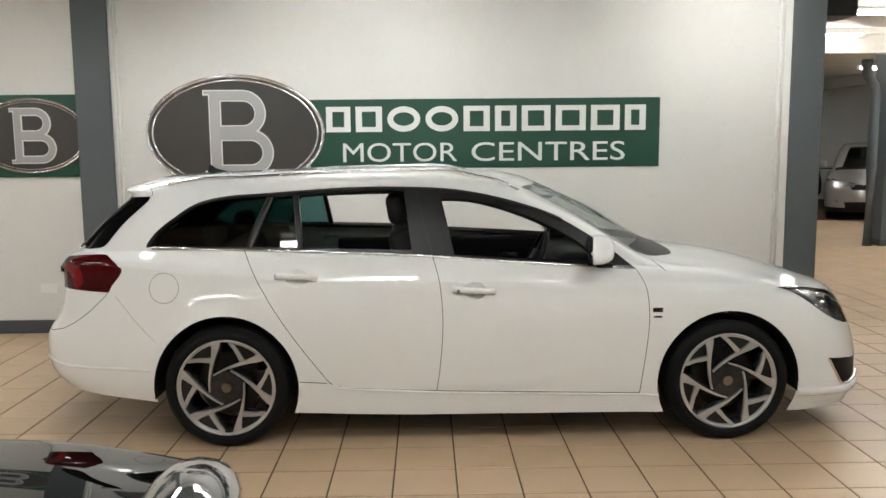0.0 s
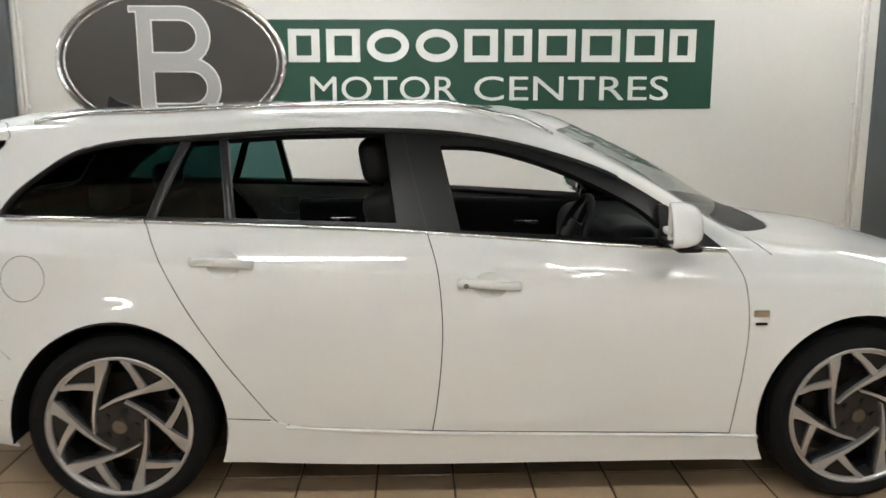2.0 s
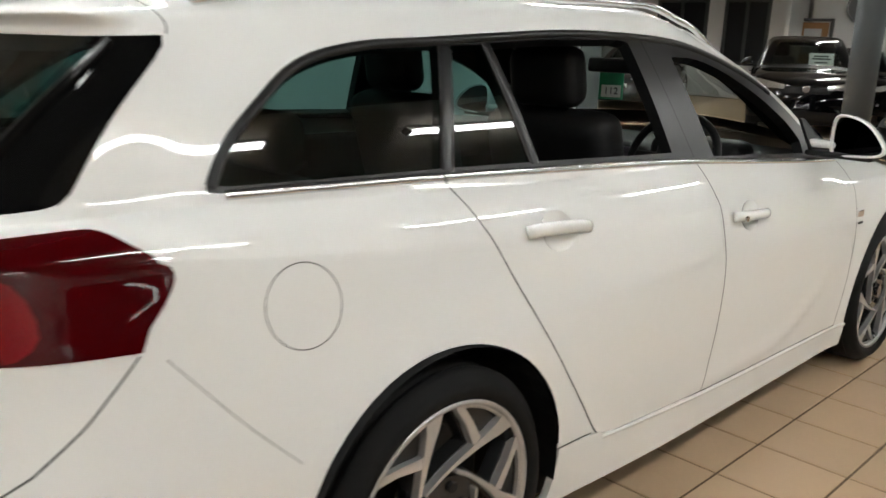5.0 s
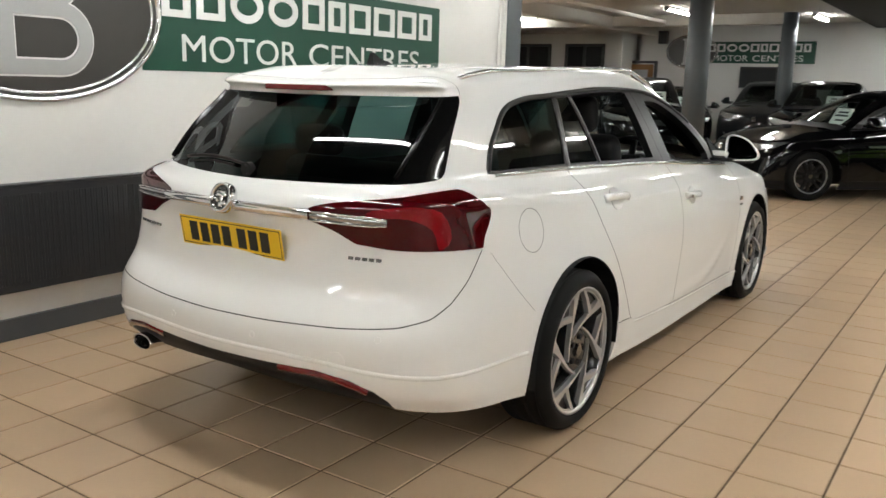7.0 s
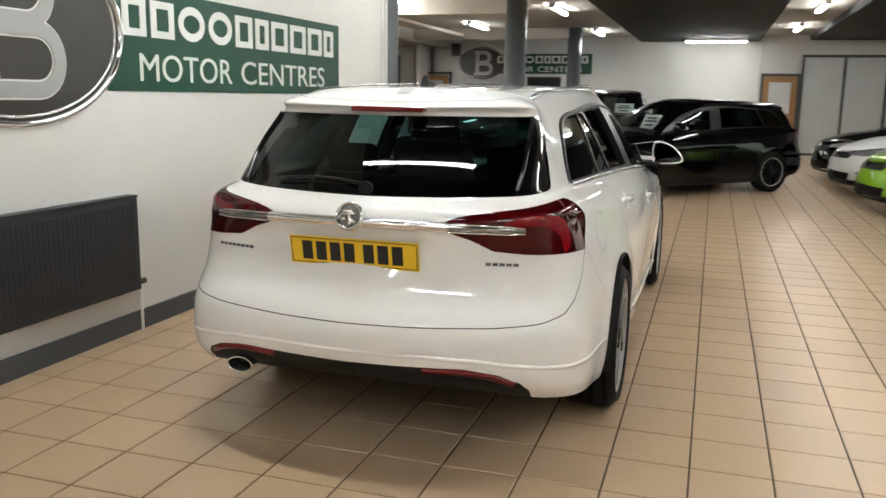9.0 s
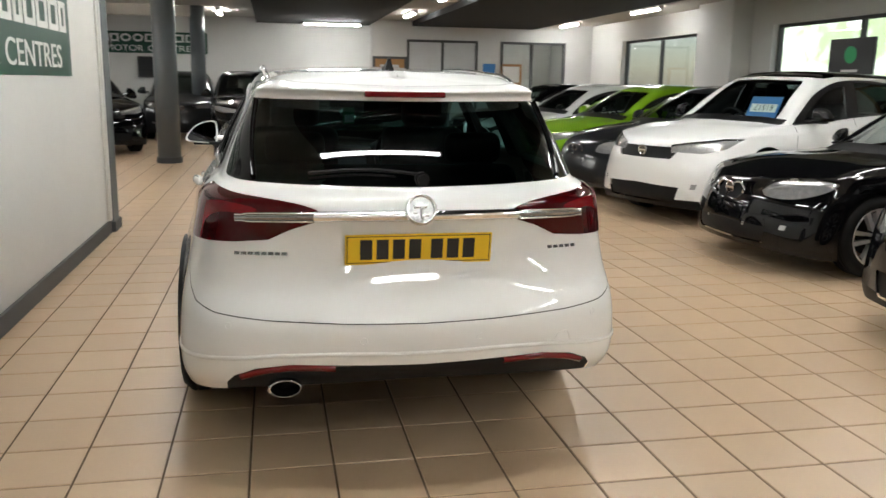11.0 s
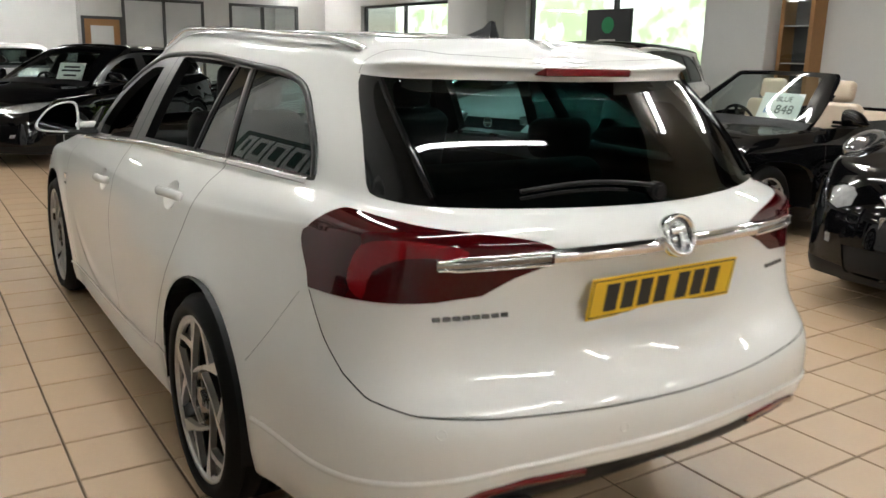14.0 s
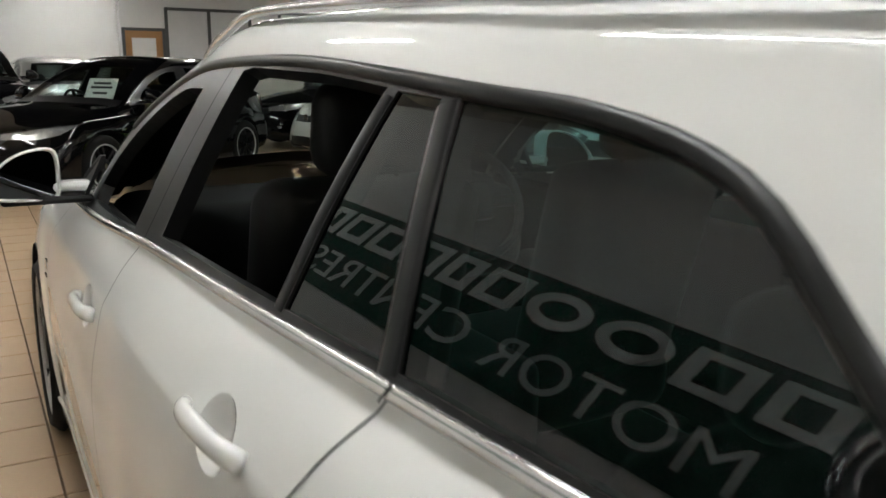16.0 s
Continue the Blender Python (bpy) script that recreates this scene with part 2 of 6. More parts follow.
def prism(outline, depth, bevel=0.0, bm=None):
    """A flat outline of (x, z), given depth along +y."""
    bm = bm or bmesh.new()
    f = bm.faces.new([bm.verts.new((x, 0, z)) for x, z in outline])
    e = bmesh.ops.extrude_face_region(bm, geom=[f])
    vs = [v for v in e["geom"] if isinstance(v, bmesh.types.BMVert)]
    bmesh.ops.translate(bm, vec=(0, depth, 0), verts=vs)
    bmesh.ops.recalc_face_normals(bm, faces=bm.faces)
    if bevel:
        bmesh.ops.bevel(bm, geom=bm.edges[:], offset=bevel, segments=2, affect="EDGES")
    return bm


def tube(points, r, seg=8, closed=False, flat=1.0):
    """A round bar along a line of points; flat squeezes its height."""
    bm = bmesh.new()
    pts = [Vector(p) for p in points]
    rings = []
    for i, p in enumerate(pts):
        a = pts[i - 1] if i or closed else p
        b = pts[(i + 1) % len(pts)] if i < len(pts) - 1 or closed else p
        d = (b - a).normalized()
        side = d.cross(Vector((0, 0, 1)))
        side = side.normalized() if side.length > 1e-4 else Vector((1, 0, 0))
        up = side.cross(d)
        rings.append([bm.verts.new(p + side * r * math.cos(2 * math.pi * k / seg) + up * r * flat * math.sin(2 * math.pi * k / seg)) for k in range(seg)])
    for i in range(len(pts) if closed else len(pts) - 1):
        p, q = rings[i], rings[(i + 1) % len(pts)]
        for k in range(seg):
            bm.faces.new((p[k], p[(k + 1) % seg], q[(k + 1) % seg], q[k]))
    if not closed:
        bm.faces.new(rings[0][::-1])
        bm.faces.new(rings[-1])
    bmesh.ops.recalc_face_normals(bm, faces=bm.faces)
    return bm


def lettering(name, text, size, material, parent, m, depth=0.002, width=None, bold=0.0):
    """Raised letters of the built-in font as a mesh, centred on the pose m (text runs along x, up is y)."""
    cu = bpy.data.curves.new(name, "FONT")
    cu.body, cu.size, cu.extrude, cu.align_x, cu.align_y, cu.offset = text, size, depth, "CENTER", "CENTER", bold
    cu.resolution_u = 4
    tmp = bpy.data.objects.new(name, cu)
    scene.collection.objects.link(tmp)
    me = bpy.data.meshes.new_from_object(tmp.evaluated_get(bpy.context.evaluated_depsgraph_get()))
    bpy.data.objects.remove(tmp)
    if width:
        xs = [v.co.x for v in me.vertices]
        k = width / (max(xs) - min(xs))
        me.transform(Matrix.Diagonal((k, 1, 1, 1)))
    me.transform(m)
    me.materials.clear()
    me.materials.append(material)
    ob = new(name, me)
    ob.parent = parent
    return ob


def lerp(a, b, t):
    return a + (b - a) * t



# ---- the large structure ----
def block(name, x0, x1, y0, y1, z0, z1, material, label, category, bevel=0.0):
    return tagged(part(name, boxes([(x0, x1, y0, y1, z0, z1)], bevel), material), label, category, kind="structure")


XW, XE, YS, YN = -9.0, 20.8, -9.0, 18.0      # inner faces of the outer walls
ground = tagged(part("ground", boxes([(-90, 110, -120, 90, -0.3, -0.06)]), M_TARMAC), "grey paving outside the showroom", "ground", kind="structure")
floor = tagged(part("floor", boxes([(XW - 0.2, XE + 4, YS - 0.2, YN + 0.2, -0.055, -0.004)]), M_GROUT), "beige ceramic tile floor with dark brown joints", "floor", kind="structure")
ceiling = tagged(part("ceiling", boxes([(XW - 0.2, XE + 4, YS - 0.2, YN + 0.2, CEIL, CEIL + 0.15)]), M_CEIL), "off-white plastered showroom ceiling", "ceiling", kind="structure")

block("wall_north", -1.60, 4.24, 2.012, 2.2, 0, CEIL, M_WALL, "white painted wall behind the estate car", "wall")
block("wall_north_west", XW, -1.90, 2.03, 2.2, 0, CEIL, M_WALL, "white painted wall with a second sign", "wall")
block("wall_west", XW - 0.2, XW, YS - 0.2, YN + 0.2, 0, CEIL, M_WALL, "white painted end wall", "wall")
block("wall_far_north", XW, XE + 4, YN, YN + 0.2, 0, CEIL, M_WALL, "white painted wall of the rear hall", "wall")
block("wall_east", XE, XE + 0.2, -2.36, 7.0, 0, CEIL, M_WALL, "white painted far wall with a green sign", "wall")
block("wall_behind_hut", XE + 3.8, XE + 4.0, 7.0, YN, 0, CEIL, M_WALL, "white painted wall behind the kiosk", "wall")
block("wall_return", XE + 0.2, XE + 3.8, 6.8, 7.0, 0, CEIL, M_WALL, "white painted return wall", "wall")


def column(name, x0, x1, y0, y1, label, free=False):
    thing = tagged(empty(name), label, "column", kind="structure")
    if free:
        at = ((x0 + x1) / 2, (y0 + y1) / 2)
        part("shaft", cyl((x1 - x0) / 2, CEIL, 40, "Z", (*at, CEIL / 2)), M_COLUMN, thing, smooth=True)
        part("base", cyl((x1 - x0) / 2 + 0.02, 0.1, 40, "Z", (*at, 0.05), bevel=0.006), M_SKIRT, thing)
        return thing
    part("shaft", boxes([(x0, x1, y0, y1, 0.0, CEIL)], 0.012), M_COLUMN, thing)
    part("base", boxes([(x0 - 0.02, x1 + 0.02, y0 - 0.02, y1 + 0.02, 0.0, 0.1)], 0.006), M_SKIRT, thing)
    return thing


column("column_1", -1.90, -1.60, 1.975, 2.25, "slate grey square column in the white wall")
column("column_2", 4.27, 4.56, 1.975, 2.28, "slate grey square column at the wall's end")
column("column_3", 10.96, 11.35, 2.05, 2.45, "slate grey free-standing round column", True)
column("column_4", 17.4, 17.75, 2.05, 2.4, "slate grey round column in front of the far wall", True)
column("column_5", 8.15, 8.55, 7.4, 7.8, "slate grey column in the rear hall")

# skirting and pipes along the sign wall
block("baseboard", -1.58, 4.22, 1.985, 2.01, 0.0, 0.118, M_SKIRT, "dark grey painted skirting board", "skirting", 0.004)
block("baseboard_west", XW, -1.92, 2.0, 2.028, 0.0, 0.118, M_SKIRT, "dark grey painted skirting board", "skirting", 0.004)


def wall_pipe(x, label):
    pipe = tagged(empty("pipe"), label, "pipe", group="pipes on the wall")
    part("run", cyl(0.011, CEIL - 0.12, 10, "Z", (x, 1.997, 0.12 + (CEIL - 0.12) / 2)), M_FITTING, pipe, smooth=True)
    for z in (0.6, 1.45, 2.62):
        part("clip", boxes([(x - 0.022, x + 0.022, 1.99, 2.011, z - 0.012, z + 0.012)], 0.003), M_FITTING, pipe)


wall_pipe(-1.565, "thin white pipe clipped beside the grey column")
wall_pipe(-1.535, "thin white pipe clipped beside the grey column")
wall_pipe(4.165, "thin white pipe near the wall's end")
block("trim", 4.20, 4.268, 1.98, 2.012, 0.118, CEIL, M_WALL, "white boxed trim beside the column", "trim", 0.004)


# panel radiator
def radiator():
    thing = tagged(empty("radiator"), "long anthracite panel radiator hung low on the white wall", "radiator")
    x0, x1, z0, z1 = -1.42, 0.19, 0.27, 0.82
    part("body", boxes([(x0, x1, 1.925, 1.95, z0, z1)], 0.006), M_RAD, thing)
    n = 46
    for k in range(n):
        x = x0 + 0.03 + (x1 - x0 - 0.06) * k / n
        part("rib", boxes([(x, x + (x1 - x0 - 0.06) * 0.55 / n, 1.9225, 1.926, z0 + 0.04, z1 - 0.04)], 0.003, 1), M_RAD, thing)
    part("top_grille", boxes([(x0, x1, 1.92, 1.99, z1, z1 + 0.014)], 0.003), M_RAD, thing)
    part("back_panel", boxes([(x0 + 0.02, x1 - 0.02, 1.975, 1.992, z0, z1)], 0.003), M_RAD, thing)
    for x in (x0 + 0.2, x1 - 0.2):
        part("bracket", boxes([(x - 0.02, x + 0.02, 1.945, 2.014, z0 + 0.1, z0 + 0.16)]), M_FITTING, thing)
    part("valve", cyl(0.018, 0.07, 12, "X", (x1 + 0.03, 1.95, z0 + 0.04), bevel=0.004), M_BLACKBOX, thing)
    part("feed_pipe", cyl(0.009, 0.29, 8, "Z", (x1 + 0.05, 1.97, 0.145)), M_FITTING, thing)


radiator()
socket = tagged(empty("wall_socket"), "white double power socket on the wall", "socket")
part("plate", boxes([(-2.32, -2.18, 2.018, 2.032, 0.36, 0.44)], 0.004), M_FITTING, socket)
part("switch", boxes([(-2.30, -2.28, 2.012, 2.019, 0.41, 0.43)], 0.001), M_FITTING, socket)
part("switch", boxes([(-2.22, -2.20, 2.012, 2.019, 0.41, 0.43)], 0.001), M_FITTING, socket)


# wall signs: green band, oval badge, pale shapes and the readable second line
def ellipse(cx, cz, a, b, n=64):
    return [(cx + a * math.cos(2 * math.pi * k / n), cz + b * math.sin(2 * math.pi * k / n)) for k in range(n)]


def ring(cx, cz, a, b, t, depth, n=64, hump=0.0):
    """An oval band with a raised round face, in the plane y = 0 towards -y."""
    bm = bmesh.new()
    prof = [(0, 0), (0, -depth), (0.25, -depth - hump), (0.75, -depth - hump), (1, -depth), (1, 0)]
    rows = []
    for k in range(n):
        c, s = math.cos(2 * math.pi * k / n), math.sin(2 * math.pi * k / n)
        rows.append([bm.verts.new((cx + (a - t * u) * c, y, cz + (b - t * u) * s)) for u, y in prof])
    for k in range(n):
        p, q = rows[k], rows[(k + 1) % n]
        for i in range(len(prof) - 1):
            bm.faces.new((p[i], p[i + 1], q[i + 1], q[i]))
    bmesh.ops.recalc_face_normals(bm, faces=bm.faces)
    return bm


def bowl(x0, x1, z0, z1, t, depth, n=14):
    """A stroke bent like a bow to the right of a stem."""
    def edge(x1, z0, z1):
        r = (z1 - z0) / 2
        cx, cz = x1 - r, (z0 + z1) / 2
        return [(x0, z0)] + [(cx + r * math.cos(a), cz + r * math.sin(a)) for a in np.linspace(-math.pi / 2, math.pi / 2, n)] + [(x0, z1)]
    out, inn = edge(x1, z0, z1), edge(x1 - t, z0 + t, z1 - t)
    bm = bmesh.new()
    rows = []
    for (ax, az), (bx, bz) in zip(out, inn):
        rows.append([bm.verts.new(p) for p in ((ax, 0, az), (ax, -depth, az), (bx, -depth, bz), (bx, 0, bz))])
    for p, q in zip(rows, rows[1:]):
        for i in range(3):
            bm.faces.new((p[i], p[i + 1], q[i + 1], q[i]))
    bmesh.ops.recalc_face_normals(bm, faces=bm.faces)
    return bm


def oval_badge(thing, cx, cz, a, b):
    part("badge_face", prism(ellipse(cx, cz, a * 0.97, b * 0.97), -0.012), M_OVAL, thing, "brown-black shaded oval")
    part("outer_rim", ring(cx, cz, a, b, a * 0.045, 0.012, hump=0.016), M_CHROME, thing, "polished chrome oval rim", True)
    part("inner_rim", ring(cx, cz, a * 0.93, b * 0.91, a * 0.022, 0.014, hump=0.004), M_SATIN, thing, smooth=True)
    w, h = a * 0.62, b * 1.42
    x0, z0, t = cx - w * 0.44, cz - h / 2, b * 0.17
    for name, d, m, g in (("emblem_edge", 0.016, M_SIGNWHITE, 0.010), ("emblem", 0.024, M_BRUSHED, 0.0)):
        bm = boxes([(x0 - g, x0 + t + g, -d, 0, z0 - g, z0 + h + g), (x0 - t * 0.55 - g, x0 - g, -d, 0, z0 - g, z0 + t * 0.3 + g), (x0 - t * 0.55 - g, x0 - g, -d, 0, z0 + h - t * 0.3 - g, z0 + h + g)])
        for z1, z2, xx, dd in ((z0 + h * 0.47, z0 + h, x0 + w * 0.98, 0.0015), (z0, z0 + h * 0.53, x0 + w * 1.1, 0.003)):
            o = bowl(x0 + 0.002, xx + g, z1 - g, z2 + g, t * 0.92 + 2 * g, d - dd)
            me = bpy.data.meshes.new("stroke")
            o.to_mesh(me)
            o.free()
            bm.from_mesh(me)
        part(name, bm, m, thing)


def pale_mark(kind, w, h, t):
    """One plain pale shape of the brand line: a round or a square hollow block."""
    if kind == "o":
        return ring(w / 2, h / 2, w / 2, h / 2, t * 0.95, 0.006, 32)
    return boxes([(0, t, -0.006, 0, 0, h), (w - t, w, -0.006, 0, 0, h), (t, w - t, -0.006, 0, 0, t * 0.8), (t, w - t, -0.006, 0, h - t * 0.8, h)])


def wall_sign(name, m, k, label, emblem=True, band=(0.09, 3.14), cx=-0.55, text=True, tall=(1.427, 2.025)):
    """Green band with an oval; m places it, k scales it. Local x along the wall, z up, face towards -y."""
    thing = tagged(empty(name, m), label, "sign")
    x0, x1 = band
    part("green_band", boxes([(x0 * k, x1 * k, -0.006, 0.0, tall[0] * k, tall[1] * k)], 0.001, 1), M_GREENSIGN, thing)
    oval = empty("oval_badge")
    oval.parent = thing
    oval_badge(oval, cx * k, 1.745 * k, 0.775 * k, 0.505 * k)
    if not text:
        return thing
    cells = "s s o o s s s s s s".split()
    wide = [0.92, 1.0, 1.25, 1.25, 1.0, 0.82, 1.1, 1.15, 1.1, 0.8]
    span, x, h = 2.78, 0.235, 0.218
    unit = span / (sum(wide) + 9 * 0.2)
    for c, w in zip(cells, wide):
        ob = part("pale_mark", pale_mark(c, w * unit * k, h * k, 0.054 * k), M_SIGNWHITE, thing)
        ob.matrix_local = Matrix.Translation((x * k, -0.0065, 1.745 * k))
        x += (w + 0.2) * unit
    for word, mid, wd in (("MOTOR", 0.862, 0.994), ("CENTRES", 2.163, 1.344)):
        lettering("lettering", word, 0.235 * k, M_SIGNWHITE, thing, Matrix.Translation((mid * k, -0.008, 1.558 * k)) @ pose(0, 0, 0, 90, 0, 0), 0.002, wd * k)
    return thing


wall_sign("wall_sign", Matrix.Translation((0, 2.011, 0)), 1.0, "dark green wall sign with chrome oval badge and white letters")
wall_sign("wall_sign_west", Matrix.Translation((-3.05, 2.012, 0.62)) @ Matrix.Scale(1, 4), 0.64, "smaller green wall sign with chrome oval badge, cut by the column", band=(-1.6, 1.79), cx=1.17, text=False, tall=(1.19, 2.29))
wall_sign("wall_sign_far", pose(XE - 0.01, 5.25, 0.73, 0, 0, -90), 0.965, "dark green far wall sign with oval badge and white letters", cx=-0.25, band=(0.3, 3.14))

# ---- ceiling: dark panels, beams, tubes ----
for x0, x1, y0, y1 in ((-8.5, 3.3, -2.28, 0.87), (4.2, XE - 0.02, -2.28, 0.87), (4.2, XE - 0.02, -7.1, -3.5), (-8.5, 2.2, -7.1, -5.9)):
    block("ceiling_panel", x0, x1, y0, y1, CEIL - 0.14, CEIL - 0.002, M_BLACKCEIL, "black recessed ceiling panel", "ceiling panel")
for x in (-1.75, 4.42, 11.15, 17.58):
    block("ceiling_beam", x - 0.12, x + 0.12, 2.25, YN, CEIL - 0.26, CEIL - 0.003, M_BEAM, "off-white painted ceiling beam", "beam", 0.01)
block("ceiling_beam_hall", 4.6, XE, 6.5, 6.75, CEIL - 0.3, CEIL - 0.003, M_BEAM, "off-white painted ceiling beam", "beam", 0.01)
downpipe = tagged(empty("drain_pipe"), "slate grey drain pipe bent in under the ceiling", "pipe")
part("run", tube([Vector((7.92 + 0.08 * math.tanh((2.55 - z) * 9), 7.5, z)) for z in (0.0, 1.2, 2.2, 2.4, 2.46, 2.5, 2.54, 2.58, 2.62, 2.68, 2.86)], 0.075, 16), M_COLUMN, downpipe, smooth=True)
part("collar", cyl(0.09, 0.06, 20, "Z", (7.845, 7.5, 2.83), bevel=0.01), M_COLUMN, downpipe)
block("service_pipe", 4.6, XE, 5.1, 5.17, CEIL - 0.2, CEIL - 0.13, M_BEAM, "painted pipe run under the ceiling", "pipe")


def batten(x, y, length=1.5, turn=0, z=CEIL - 0.005):
    thing = tagged(empty("ceiling_light", pose(x, y, z, 0, 0, turn)), "white fluorescent batten light with a glowing diffuser", "ceiling light", group="fluorescent battens")
    h = length / 2
    part("fitting", boxes([(-h, h, -0.045, 0.045, -0.045, 0.0)], 0.006), M_FITTING, thing)
    for s in (-1, 1):
        part("end_cap", boxes([(s * h - 0.012, s * h + 0.012, -0.05, 0.05, -0.095, 0.0)], 0.004), M_FITTING, thing)
    part("diffuser", boxes([(-h + 0.012, h - 0.012, -0.045, 0.045, -0.088, -0.045)], 0.012), M_TUBE, thing, "glowing white diffuser")


for x, y in ((-6.0, 0.97), (7.2, 1.85), (12.6, 1.75), (18.4, 1.75)):
    batten(x, y)
# extra light with no known fitting here, lifts the floor beside the sign wall
batten(3.75, 1.02, 1.2)
batten(0.8, 0.62, 1.5, 0, CEIL - 0.142)
for x in (-6.4, -3.2, 0.25, 2.9, 5.6, 9.0, 12.8, 17.4):
    batten(x, -2.95)
# unseen pair, added to brighten the estate's flank and streak its paint
for x in (-6.0, 1.2):
    batten(x, -5.3)
for x in (-3.2, 14.3):
    batten(x, -7.85)
for x in (6.6, 10.7, 15.95):
    batten(x, 4.3)
batten(15.2, 7.26)
batten(19.4, -7.9)
batten(22.4, -6.6)
for x in (6.65, 12.5, 17.0):
    batten(x, 9.2, turn=90)
batten(6.6, 6.15, 0.9, turn=0)
batten(7.5, 13.2)
# three more lights, added at chosen spots only to brighten the rear hall
batten(9.4, 7.4, turn=90)
batten(8.2, 5.6)
batten(10.6, 11.6)
# cross lights over the estate and the open floor
batten(-1.15, 0.1, 1.5, 90, CEIL - 0.142)
batten(-4.6, -0.4, 1.5, 90, CEIL - 0.142)
batten(2.9, -5.2, 1.5, 90)
# tube over the far wall
batten(XE - 1.4, -1.15, 1.5, 90, 2.98)

# ---- office wall and door at the far end ----
XO = 20.45


def framed(name, x, y0, y1, z0, z1, mullions, label, pane=M_PAINTEDPANE, t=0.07, category="window"):
    """An office screen in a wall that faces -x."""
    thing = tagged(empty(name), label, category, kind="structure")
    frame_boxes = [(x - 0.05, x + 0.06, y0, y1, z1 - t, z1), (x - 0.05, x + 0.06, y0, y1, z0, z0 + t), (x - 0.05, x + 0.06, y0, y0 + t, z0 + t, z1 - t), (x - 0.05, x + 0.06, y1 - t, y1, z0 + t, z1 - t)]
    frame_boxes += [(x - 0.05, x + 0.06, y - t / 2, y + t / 2, z0 + t, z1 - t) for y in mullions]
    part("window_frame", boxes(frame_boxes), M_FRAME, thing)
    cuts = [y0 + t] + sorted(mullions) + [y1 - t]
    for a, b in zip(cuts, cuts[1:]):
        part("pane", boxes([(x, x + 0.012, a, b, z0 + t, z1 - t)]), pane, thing, "framed window pane")
    return thing


office = [(XO, XO + 0.15, -9.0, -8.15, 0, CEIL), (XO, XO + 0.15, -8.15, -3.35, 2.64, CEIL), (XO, XO + 0.15, -3.35, -2.36, 2.15, CEIL),
          (XO, XO + 0.15, -6.15, -5.45, 0, 2.64), (XO, XO + 0.15, -8.15, -6.15, 0, 1.0)]
tagged(part("wall_office", boxes(office), M_OFFICE), "pale grey office partition wall", "wall", kind="structure")
block("wall_office_return", XO, XE + 0.2, -2.37, -2.33, 0, CEIL, M_OFFICE, "pale grey partition return", "wall")
block("wall_office_back", XE + 3.5, XE + 3.6, -9.0, -2.3, 0, CEIL, M_WALL, "office back wall", "wall")
framed("window_1", XO, -5.45, -3.35, 0.0, 2.64, [-4.4], "dark framed full-height office screen")
framed("window_2", XO, -8.15, -6.15, 1.0, 2.64, [-7.1], "dark framed office window with blinds", M_PANE)
door = tagged(empty("door_1"), "light oak office door with a glazed panel", "door", kind="structure")
part("door_frame", boxes([(XO - 0.04, XO + 0.06, -3.35, -3.28, 0, 2.15), (XO - 0.04, XO + 0.06, -2.43, -2.36, 0, 2.15), (XO - 0.04, XO + 0.06, -3.28, -2.43, 2.08, 2.15)]), M_FRAME, door)
part("leaf", boxes([(XO, XO + 0.045, -3.28, -3.13, 0.01, 2.08), (XO, XO + 0.045, -2.58, -2.43, 0.01, 2.08), (XO, XO + 0.045, -3.13, -2.58, 1.92, 2.08), (XO, XO + 0.045, -3.13, -2.58, 0.01, 1.1)]), M_WOOD, door)
part("pane", boxes([(XO + 0.015, XO + 0.03, -3.13, -2.58, 1.1, 1.92)]), M_PAINTEDPANE, door)
part("door_handle", boxes([(XO - 0.05, XO, -3.2, -3.08, 1.0, 1.03)], 0.008), M_SATIN, door)
note = tagged(part("blue_poster", boxes([(XO - 0.012, XO - 0.002, -6.0, -5.62, 1.55, 2.0)], 0.002), M_BLUECARD), "blue and white notice pinned to the office wall", "poster")
pin_board = tagged(empty("pin_board"), "oak framed notice board on the office wall", "notice board")
part("board", boxes([(XO - 0.02, XO - 0.012, -6.75, -6.2, 1.45, 1.95)]), M_PAPER, pin_board)
part("frame", boxes([(XO - 0.05, XO - 0.008, -6.8, -6.15, 1.93, 2.0), (XO - 0.05, XO - 0.008, -6.8, -6.15, 1.4, 1.47), (XO - 0.05, XO - 0.008, -6.8, -6.74, 1.47, 1.93), (XO - 0.05, XO - 0.008, -6.21, -6.15, 1.47, 1.93)]), M_WOOD, pin_board)

# ---- kiosk in the rear hall ----
kiosk = tagged(empty("kiosk_office"), "white boxed-in office with dark windows in the rear hall", "kiosk", kind="structure")
part("wall_panel", boxes([(21.0, 21.15, 7.75, 12.5, 0, 2.95)], 0.01), M_WALL, kiosk)
part("side_panel", boxes([(19.9, 21.0, 7.2, 7.3, 0, 2.95)], 0.01), M_WALL, kiosk)
part("roof_panel", boxes([(19.9, 23.5, 7.2, 12.5, 2.95, 3.02)]), M_BEAM, kiosk)
framed("window_3", 20.98, 8.2, 9.5, 0.9, 2.65, [8.85], "dark framed kiosk window", M_GLOSSTRIM, 0.08)
framed("window_4", 20.98, 10.0, 11.6, 0.9, 2.65, [10.8], "dark framed kiosk window", M_GLOSSTRIM, 0.08)
door2 = tagged(empty("door_2"), "light oak kiosk door with a glazed panel, ajar", "door", kind="structure")
part("door_frame", boxes([(20.72, 20.8, 6.45, 6.52, 0, 2.15), (20.72, 20.8, 7.32, 7.4, 0, 2.15), (20.72, 20.8, 6.52, 7.32, 2.08, 2.15)]), M_FRAME, door2)
